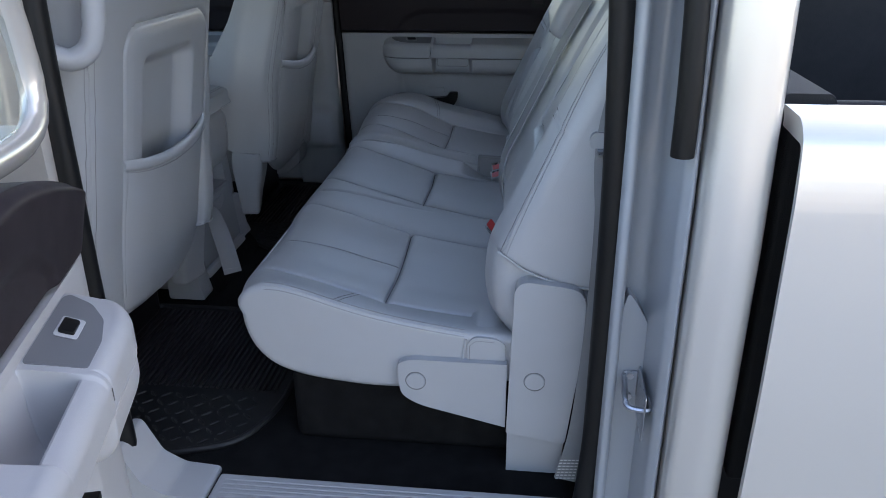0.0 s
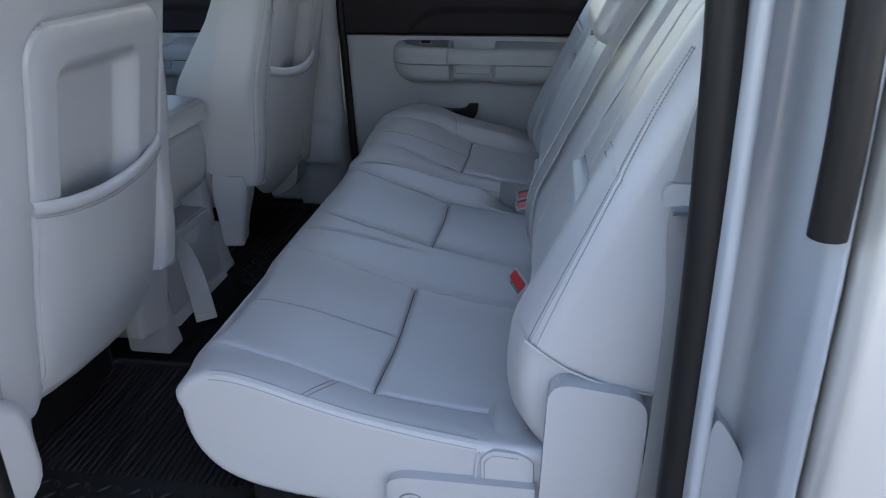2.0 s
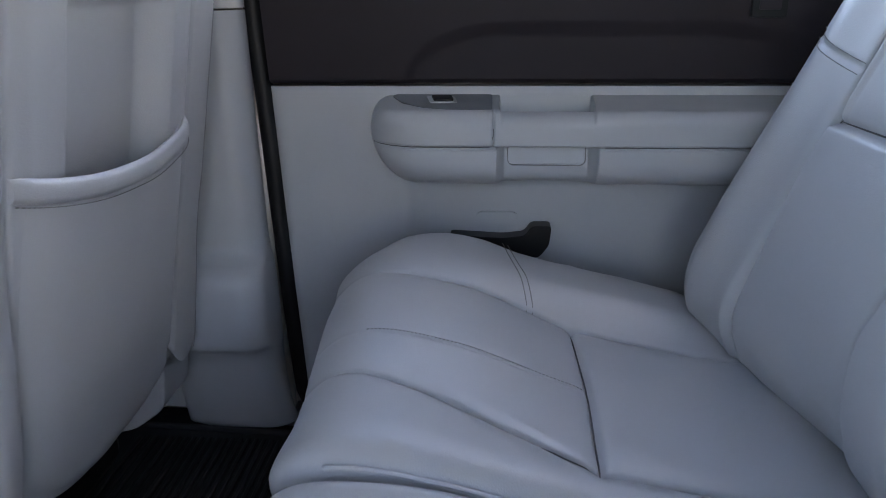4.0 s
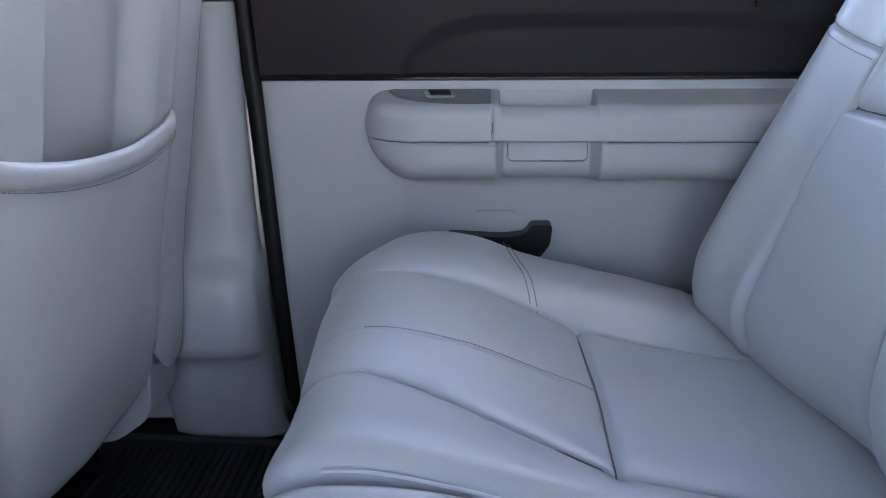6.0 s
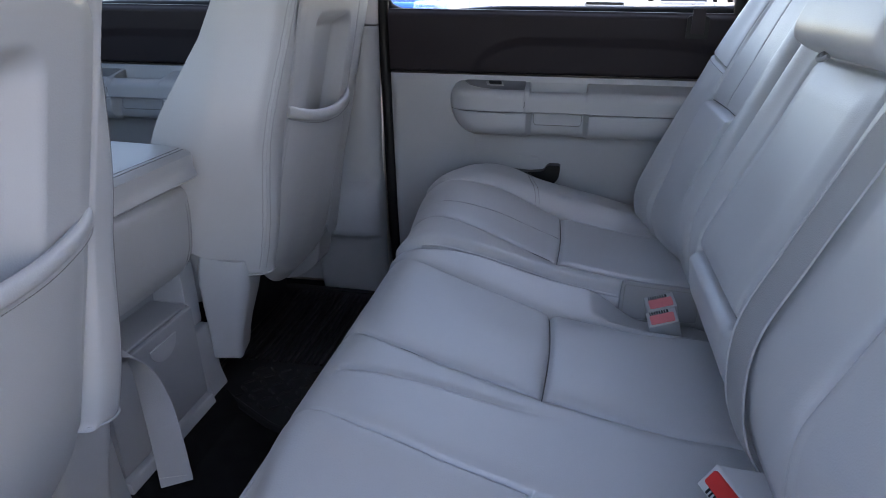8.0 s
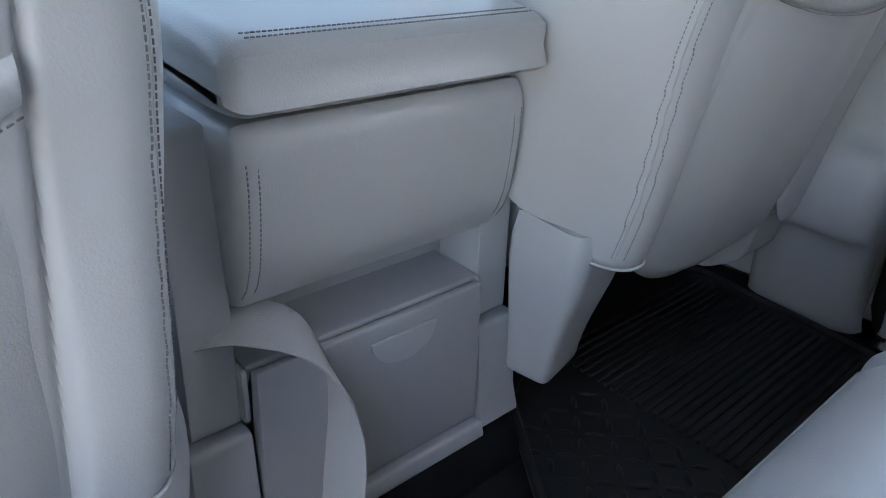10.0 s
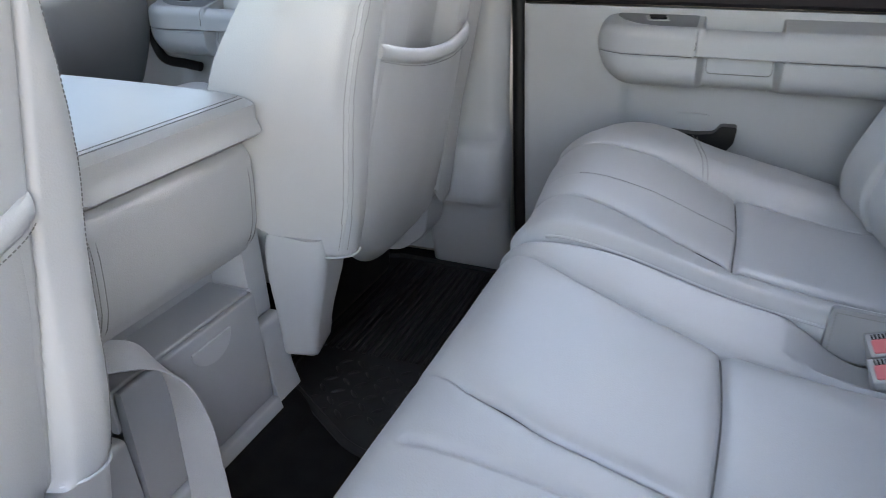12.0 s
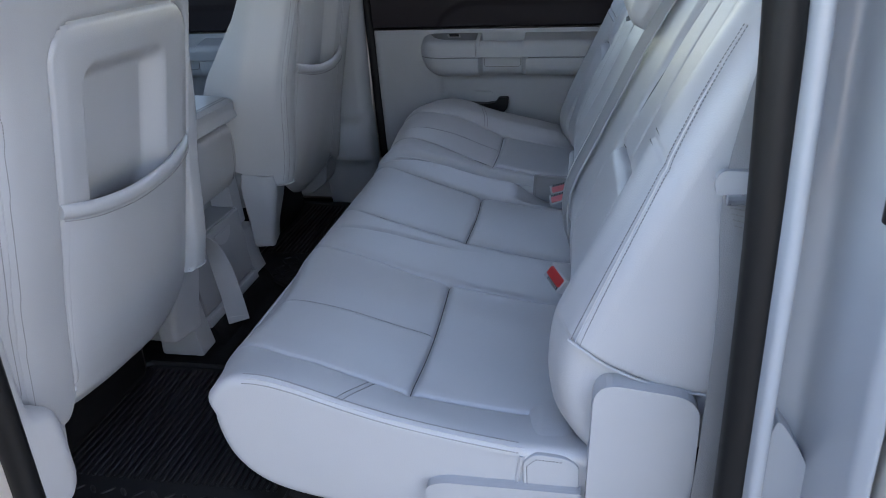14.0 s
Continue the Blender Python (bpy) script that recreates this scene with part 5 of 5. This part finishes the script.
    po = emit("map_pocket", v, f, LEATHER, ba, "grey leather map pocket", xf=xf)
    hv, hf = [], []
    top = [v[i * n + n - 1] for i in range(len(ys))]
    for (x, y, z) in top:
        for j in range(12):
            w = 2 * math.pi * j / 12
            hv.append((x + 0.001 + 0.0058 * math.cos(w), y, z - 0.009 + 0.0108 * math.sin(w)))
    for i in range(len(ys) - 1):
        hf += [(i * 12 + j, i * 12 + (j + 1) % 12, (i + 1) * 12 + (j + 1) % 12, (i + 1) * 12 + j) for j in range(12)]
    hf += [tuple(range(12)), tuple(range((len(ys) - 1) * 12, len(ys) * 12))]
    emit("pocket_hem", hv, hf, LEATHER, po, xf=xf)
    stitches("hem_stitching", [[(x + 0.0045, y, z - 0.0225) for x, y, z in top]], po, length=0.003, gap=0.002, size=0.0008, xf=xf)
    # hinge covers below, cushion, base
    def cover(z):
        k = step(z, 0.80, 0.98)
        plan = [(-0.826 - 0.010 * k, 1.640 + 0.010 * k), (-0.772 + 0.022 * k, 1.630 + 0.002 * k), (-0.790 + 0.030 * k, 1.548 - 0.012 * k), (-0.826 - 0.010 * k, 1.548 - 0.022 * k)]
        return rounded(plan, [0.008, 0.012 + 0.010 * k, 0.012, 0.008], 5)

    zs = [0.795, 0.7965, 0.800, 0.806, 0.83, 0.86, 0.89, 0.92, 0.95, 0.975, 1.0]
    ins = [0.010, 0.005, 0.0015, 0.0, 0.0, 0.0, 0.0, 0.0, 0.0, 0.001, 0.004]
    v, f = [], []
    for z, o in zip(zs, ins):
        c = cover(z)
        mx, my = sum(p[0] for p in c) / len(c), sum(p[1] for p in c) / len(c)
        c = [(x + (mx - x) * o / 0.05, y + (my - y) * o / 0.05) for x, y in c]
        # the top follows the sloping underside of the back
        v += [(x, y, 0.795 + (z - 0.795) * (0.190 + 0.26 * max(0, -0.775 - x) - 9 * max(0, -0.803 - x) ** 2) / 0.205) for x, y in c]
    n = len(c)
    for i in range(len(zs) - 1):
        f += [(i * n + j, i * n + (j + 1) % n, (i + 1) * n + (j + 1) % n, (i + 1) * n + j) for j in range(n)]
    f += [tuple(range(n)), tuple(range((len(zs) - 1) * n, len(zs) * n))]
    emit("hinge_cover", v, f, PLASTIC, s, "grey plastic hinge cover", xf=xf)
    outer = rounded([(-0.93, 0.99), (-0.80, 0.97), (-0.762, 0.93), (-0.775, 0.82), (-0.83, 0.78), (-0.93, 0.78)], 0.02, 4)
    part("side_cover", prism(outer, 1.10, 1.19, "y", 0.014, 3), PLASTIC, s, xf=xf)
    soft = [(-0.86, 0.88), (-0.86, 1.02), (-0.95, 1.05), (-1.15, 1.06), (-1.32, 1.08), (-1.37, 1.03), (-1.35, 0.93), (-1.1, 0.90)]
    a, b_ = (1.11, 1.60) if near else (2 * YC - 1.60, 2 * YC - 1.11)
    soft_block("cushion", soft, a, b_, 0.04, LEATHER, s, nu=70, nv=30)
    part("base", box((-1.30, 1.16, 0.72), (-0.86, 1.55, 0.89), 0.02), BLACK, s, xf=xf)
    for y in (1.20, 1.50):
        part("rail", box((-1.34, y - 0.02, 0.69), (-0.93, y + 0.02, 0.725), 0.004), BLACK, s, xf=xf)


front_seat(True)
front_seat(False)


def front_door_seal():
    """The rubber seal of the far front door, low at the footwell."""
    path = [(-1.558, 2.655, 1.226), (-1.545, 2.655, 1.195), (-1.528, 2.655, 1.151), (-1.502, 2.655, 1.099), (-1.44, 2.655, 1.089), (-1.401, 2.655, 1.084)]
    v, f = tube(path, 0.011, 12, 40)
    tagged(emit("front_door_seal", v, f, SEAL), "black rubber seal along the front door opening", "door seal", kind="structure")


front_door_seal()


def pillar_handle():
    h = thing("grab_handle", "light grey grab handle on the door pillar", "grab handle", (-0.65, 1.04, 1.45))
    v, f = tube([(-0.676, 1.035, 1.435), (-0.655, 1.05, 1.425), (-0.630, 1.066, 1.445), (-0.618, 1.07, 1.50), (-0.62, 1.07, 1.58), (-0.635, 1.062, 1.635), (-0.67, 1.04, 1.65)], [0.017] * 40, 12, 40)
    emit("grip", v, f, PLASTIC, h)


pillar_handle()


# ---------------------------------------------------------------- console between the front seats
def console():
    c = thing("center_console", "grey leather-topped centre console with a storage drawer below", "console", (-1.0, YC + 0.01, FLOOR))
    cy0, cy1 = 1.698, 2.026
    lid = [(-0.822, 1.140), (-0.812, 1.165), (-0.826, 1.190), (-0.95, 1.198), (-1.20, 1.200), (-1.27, 1.185), (-1.27, 1.145), (-1.0, 1.137)]
    ld = soft_block("lid", lid, cy0, 2.010, 0.016, LEATHER, c, nu=110, nv=50)
    stitches("stitching", [[(-0.822, y, 1.1915) for y in np.linspace(cy0 + 0.02, 1.992, 60)], [(-0.829, y, 1.1928) for y in np.linspace(cy0 + 0.02, 1.992, 60)]], ld)
    pad = [(-0.868, 0.972), (-0.846, 0.985), (-0.832, 1.02), (-0.829, 1.08), (-0.837, 1.122), (-0.88, 1.128), (-1.15, 1.128), (-1.15, 0.98), (-1.0, 0.97)]
    pd = soft_block("pad", pad, cy0 + 0.012, cy1 - 0.012, 0.014, LEATHER, c, nu=110, nv=50)
    for y in (cy0 + 0.022, cy0 + 0.031, cy1 - 0.031, cy1 - 0.022):
        stitches("stitching", [[(-0.836, y, 1.118), (-0.8302, y, 1.10), (-0.8283, y, 1.08), (-0.829, y, 1.05), (-0.8312, y, 1.02), (-0.8375, y, 0.998), (-0.848, y, 0.983)]], pd)
    part("body", box((-1.25, 1.70, 0.70), (-0.905, 2.0, 0.968), 0.01), PLASTIC_MID, c)
    for near, xf in ((True, lambda x, y, z: (x, y, z)), (False, lambda x, y, z: (x, 2 * 1.850 - y, z))):
        up = rounded([(-0.915, 0.868), (-0.842, 0.868), (-0.852, 1.0), (-0.872, 1.12), (-0.93, 1.12)], 0.006, 3)
        part("column", prism(up, 1.668, 1.712, "y", 0.006, 3), PLASTIC, c, xf=xf)
        zl = 0.697 if near else 0.742
        low = rounded([(-0.90, zl), (-0.801 - 0.1 * (zl - 0.697), zl), (-0.818, 0.775), (-0.832, 0.864), (-0.90, 0.864)], 0.008, 3)
        part("skirt", prism(low, 1.660, 1.7165, "y", 0.008, 3), PLASTIC, c, xf=xf)
        side = rounded([(-0.90, 0.872), (-0.834, 0.872), (-0.8395, 0.922), (-0.90, 0.922)], 0.004, 3)
        part("side_rail", prism(side, 1.7125, 1.7175, "y", 0.0015, 2), PLASTIC, c, xf=xf)
    part("shelf", prism(rounded([(-0.91, 0.905), (-0.8435, 0.905), (-0.8435, 0.922), (-0.91, 0.926)], 0.003, 2), 1.7185, 1.9815, "y", 0.003), PLASTIC_MID, c)
    dr = [(-0.838, 0.758), (-0.816, 0.758), (-0.831, 0.9215), (-0.8405, 0.9215)]
    d = part("drawer", prism(rounded(dr, 0.0035, 3), 1.7215, 1.9785, "y", 0.0035, 3), PLASTIC_MID, c, "grey drawer front")
    part("frame_bottom", prism(rounded([(-0.86, 0.735), (-0.803, 0.735), (-0.809, 0.7535), (-0.86, 0.7535)], 0.004, 3), 1.7175, 1.9825, "y", 0.005, 3), PLASTIC, c)
    # half-moon finger grip
    a = [math.pi * i / 16 for i in range(17)]
    poly = [(1.876 - 0.040 * math.cos(t), 0.904 - 0.030 * math.sin(t)) for t in a]
    b = prism(poly, 0.0, 0.0035, "x", 0.001)
    part("finger_grip", b, PLASTIC, d, "pale half-moon finger grip", xf=lambda x, y, z: (x - 0.8318 - (z - 0.9215) * 0.092, y, z))


console()


def tunnel():
    top = rounded([(-1.34, FLOOR - 0.02), (-1.34, 0.742), (-0.806, 0.738), (-0.790, 0.715), (-0.778, FLOOR - 0.02)], [0, 0.02, 0.01, 0.01, 0], 6)
    t = part("carpet_tunnel", prism(top, 1.722, 2.03, "y", 0.012, 4), CARPET, None)
    tagged(t, "black carpeted hump under the centre console", "carpet", kind="structure")


tunnel()


def loose_strap():
    s = thing("loose_belt", "loose grey belt end hanging over the console drawer", "seat belt", (-0.79, 1.755, 0.74))
    path = [(-0.872, 1.680, 0.960), (-0.852, 1.718, 0.964), (-0.824, 1.756, 0.950), (-0.808, 1.780, 0.910), (-0.797, 1.786, 0.860), (-0.776, 1.771, 0.800), (-0.757, 1.754, 0.735)]
    ac = [(1, -0.50, -0.50), (1, -0.50, -0.50), (1, -0.25, -0.42), (0.97, 0.05, -0.20), (0.92, 0.25, -0.05), (0.92, 0.36, -0.04), (0.92, 0.36, -0.04)]
    v, f = ribbon(path, ac, 0.047, 0.0026, 90)
    emit("webbing", v, f, WEB_LIT, s)
    e = Vector((-0.759, 1.752, 0.740))
    stitches("stitching", [[tuple(e + Vector((0.91, 0.4, 0)).normalized() * k + Vector((0.0008, -0.0018, 0.010))) for k in (-0.021, 0.021)]], s, PALE_THREAD, 0.003, 0.002)


loose_strap()


# ---------------------------------------------------------------- floor mats
def floor_mat(label, outline, ribs, plate):
    """A rubber mat with a raised rim, a ribbed field and a field of tread-plate lozenges."""
    m = thing("floor_mat", label, "floor mat", (outline[0][0], outline[0][1], FLOOR), group="floor mats")
    o = rounded(outline, 0.05, 6)
    part("base", prism(o, FLOOR + 0.001, FLOOR + 0.006, "z", 0.001, 1), RUBBER, m)
    loop = [(x, y, FLOOR + 0.007) for x, y in o]
    v, f = tube(loop, 0.007, 8, 160, closed=True)
    emit("rim", v, f, RUBBER, m)
    x0, x1, y0, y1 = ribs
    n = int((x1 - x0) / 0.0125)
    for i in range(n):
        x = x0 + (x1 - x0) * (i + 0.5) / n
        part("rib", box((x - 0.0035, y0, FLOOR + 0.006), (x + 0.0035, y1, FLOOR + 0.0115), 0.0015, 1), RUBBER, m)
    x0, x1, y0, y1 = plate
    base = None
    k = 0
    for ix in range(int((x1 - x0) / 0.028)):
        for iy in range(int((y1 - y0) / 0.028)):
            x, y = x0 + 0.014 + ix * 0.028, y0 + 0.014 + iy * 0.028
            t = radians(45 if (ix + iy) % 2 else -45)
            if base is None:
                b = bmesh.new()
                bmesh.ops.create_uvsphere(b, u_segments=8, v_segments=4, radius=1, matrix=Matrix.Diagonal((0.0125, 0.004, 0.0026, 1)))
                base = part("lozenge", b, RUBBER, m)
                ob = base
            else:
                ob = new("lozenge", base.data)
                ob.parent = m
                ob.matrix_parent_inverse = base.matrix_parent_inverse
            ob.matrix_basis = Matrix.Translation((x, y, FLOOR + 0.0065)) @ Matrix.Rotation(t, 4, "Z")
            k += 1


floor_mat("black ribbed rubber mat at the closed door's footwell", [(-0.93, 2.625), (-0.62, 2.61), (-0.42, 2.58), (-0.42, 1.98), (-0.68, 1.965), (-0.885, 2.11)], (-0.885, -0.44, 2.215, 2.59), (-0.82, -0.45, 2.03, 2.20))
floor_mat("black ribbed rubber mat in the open doorway's footwell", [(-0.93, 1.05), (-0.62, 1.055), (-0.50, 1.10), (-0.46, 1.22), (-0.46, 1.62), (-0.93, 1.62)], (-0.90, -0.48, 1.27, 1.60), (-0.84, -0.50, 1.085, 1.255))


# ---------------------------------------------------------------- pickup bed and running gear
def pickup_bed():
    b = thing("pickup_bed", "pale silver pickup bed with black-lined inside", "pickup bed", (1.2, YC, 0.5))
    for xf in (lambda x, y, z: (x, y, z), mirror):
        prof = [(0.836, 0.50), (0.826, 0.80), (0.822, 1.05), (0.830, 1.32), (0.842, 1.386), (0.862, 1.404), (0.93, 1.406), (0.92, 1.392), (0.92, 1.380), (0.846, 1.376), (0.838, 1.30), (0.832, 1.05), (0.838, 0.80), (0.846, 0.50)]
        sk = rounded(prof, [0, 0.05, 0.05, 0.03, 0.012, 0.012, 0.012, 0.004, 0.004, 0.01, 0.02, 0.02, 0.02, 0], 5)
        part("side_panel", prism(sk, 0.333, 2.25, "x", 0.003, 2), PAINT, b, xf=xf)
        part("liner_side", box((0.40, 0.953, 0.85), (2.20, 0.975, 1.402), 0.006), LINER, b, xf=xf)
    part("bulkhead", box((0.356, 0.96, 0.80), (0.398, 2.706, 1.40), 0.01, 3), LINER, b, "black-lined front wall of the bed")
    part("bulkhead_cap", prism(rounded([(0.342, 1.375), (0.342, 1.412), (0.40, 1.412), (0.42, 1.375)], 0.006, 3), 0.955, 2.711, "y", 0.004), LINER, b)
    part("bed_floor", box((0.40, 0.976, 0.82), (2.20, 2.69, 0.86), 0.006), LINER, b)
    part("tailgate", box((2.20, 0.976, 0.80), (2.25, 2.69, 1.42), 0.02, 3), PAINT, b)


def wheel(x, y):
    w = thing("wheel", "black truck tyre on an alloy rim", "wheel", (x, y, 0), group="truck wheels")
    def ring(profile, name, mat):
        n = 48
        v = [(x + r * math.cos(2 * math.pi * i / n), y + s, 0.39 + r * math.sin(2 * math.pi * i / n)) for i in range(n) for r, s in profile]
        f = [(i * len(profile) + j, i * len(profile) + (j + 1) % len(profile), ((i + 1) % n) * len(profile) + (j + 1) % len(profile), ((i + 1) % n) * len(profile) + j) for i in range(n) for j in range(len(profile))]
        emit(name, v, f, mat, w)
    ring([(0.24, -0.12), (0.30, -0.135), (0.37, -0.125), (0.39, -0.09), (0.39, 0.09), (0.37, 0.125), (0.30, 0.135), (0.24, 0.12)], "tyre", TYRE)
    ring([(0.02, -0.08), (0.20, -0.10), (0.245, -0.118), (0.245, 0.118), (0.02, 0.10)], "rim", RIM)


pickup_bed()
for wx in (-2.35, 1.30):
    for wy in (1.0, 2.666):
        wheel(wx, wy)
def front_end():
    """The truck's nose: hood, fenders and bumper."""
    n = thing("front_end", "pale silver painted hood and fenders of the truck", "truck front", (-2.6, YC, 0.4), kind="structure")
    hood = rounded([(-1.90, 0.78), (-3.32, 0.78), (-3.36, 1.10), (-3.20, 1.20), (-2.4, 1.29), (-1.90, 1.33)], [0, 0.05, 0.10, 0.15, 0.3, 0], 6)
    part("hood", prism(hood, 1.02, 2.646, "y", 0.04, 4), PAINT, n)
    for y0, y1 in ((0.88, 1.016), (2.65, 2.786)):
        fender = rounded([(-1.90, 0.52), (-1.93, 0.52), (-2.02, 0.80), (-2.35, 0.93), (-2.68, 0.80), (-2.80, 0.52), (-3.30, 0.55), (-3.34, 1.10), (-3.18, 1.20), (-2.4, 1.26), (-1.90, 1.30)],
                         [0, 0.02, 0.12, 0.2, 0.12, 0.02, 0.05, 0.1, 0.1, 0.2, 0], 5)
        part("fender", prism(fender, y0, y1, "y", 0.02, 3), PAINT, n)
    part("bumper", box((-3.45, 0.92, 0.48), (-3.30, 2.746, 0.74), 0.04, 3), RIM, n, "bright metal bumper")


front_end()
tagged(part("chassis", box((-3.28, 1.25, 0.42), (2.2, 2.42, 0.615), 0.03), BLACK), "black steel truck frame under the cab", "chassis", kind="structure")


# ---------------------------------------------------------------- parked vehicles across the lot
def parked_vehicle(x, y, paint, tall, wide, label):
    """A parked car seen from the front, nose to the truck."""
    c = thing("parked_car", label, "car", (x, y, 0), group="parked cars across the lot")
    L = 4.8
    def xf(a, b_, z):
        return (x + a, y + b_, z)
    hood = 0.62 * tall
    side = rounded([(0, 0.32), (0, hood * 0.85), (0.08, hood), (1.15, hood * 1.08), (1.9, tall), (3.9, tall), (4.6, hood * 1.1), (L, hood * 1.05), (L, 0.32)], [0.1, 0.1, 0.1, 0.2, 0.25, 0.3, 0.2, 0.1, 0.1], 4)
    b = prism([(p, q) for p, q in side], -wide / 2, wide / 2, "x", 0.05, 2)
    part("body", b, paint, c, xf=xf)
    part("windshield", prism([(-wide * 0.40, hood * 1.10), (wide * 0.40, hood * 1.10), (wide * 0.34, tall * 0.96), (-wide * 0.34, tall * 0.96)], 0, 0.02, "y", 0), CAR_GLASS, c,
         xf=lambda a, b_, z: (x + a, y + b_ + 1.10 + (z - hood * 1.08) * 0.75 / (tall - hood * 1.08), z))
    g = part("grille", box((-wide * 0.30, -0.03, hood * 0.55), (wide * 0.30, 0.04, hood * 0.88), 0.02), BLACK, c, xf=xf)
    for i in range(3):
        part("grille_bar", box((-wide * 0.29, -0.045, hood * (0.60 + 0.09 * i)), (wide * 0.29, -0.028, hood * (0.63 + 0.09 * i)), 0.005), RIM, g, xf=xf)
    part("bumper", box((-wide * 0.49, -0.10, 0.34), (wide * 0.49, 0.10, hood * 0.5), 0.04, 3), paint, c, xf=xf)
    for s in (-1, 1):
        part("headlight", box((s * wide * 0.40 - 0.14, -0.035, hood * 0.66), (s * wide * 0.40 + 0.14, 0.06, hood * 0.86), 0.03, 3), LAMP_LENS, c, xf=xf)
        part("mirror", box((s * (wide / 2 + 0.10) - 0.09, 1.45, hood * 1.08), (s * (wide / 2 + 0.10) + 0.09, 1.55, hood * 1.08 + 0.16), 0.03), BLACK, c, xf=xf)
        for wy_ in (0.9, 3.7):
            v, f = tube([(s * (wide / 2 - 0.2), wy_, 0.34), (s * (wide / 2 + 0.01), wy_, 0.34)], 0.34, 24)
            emit("wheel", v, f, TYRE, c, xf=xf)
    return c


rows = [(-4.6, 17.0, CAR_BLUE, 1.75, 2.0, "blue pickup parked nose-on across the lot"), (-1.9, 26.0, CAR_WHITE, 1.5, 1.8, "white sedan parked across the lot"),
        (0.6, 26.2, CAR_WHITE, 1.8, 1.95, "white suv parked across the lot"), (3.1, 26.0, CAR_SILVER, 1.5, 1.8, "silver sedan parked across the lot"),
        (5.6, 26.1, CAR_WHITE, 1.5, 1.8, "white hatchback parked across the lot"), (8.1, 26.0, CAR_SILVER, 1.7, 1.9, "silver suv parked across the lot"),
        (-12.2, 17.5, CAR_WHITE, 1.5, 1.8, "white car parked beside the others"), (-15.0, 17.6, CAR_RED, 1.6, 1.85, "dark red car parked beside the others"),
        (-9.4, 26.0, CAR_SILVER, 1.5, 1.8, "silver car parked across the lot"), (-6.9, 26.2, CAR_WHITE, 1.8, 1.95, "white van parked across the lot")]
for r_ in rows:
    parked_vehicle(*r_)
tagged(part("signpost", box((-2.85, 20.0, 0), (-2.25, 20.3, 3.2), 0.02), CAR_WHITE), "square white-painted post in the parking lot", "post")
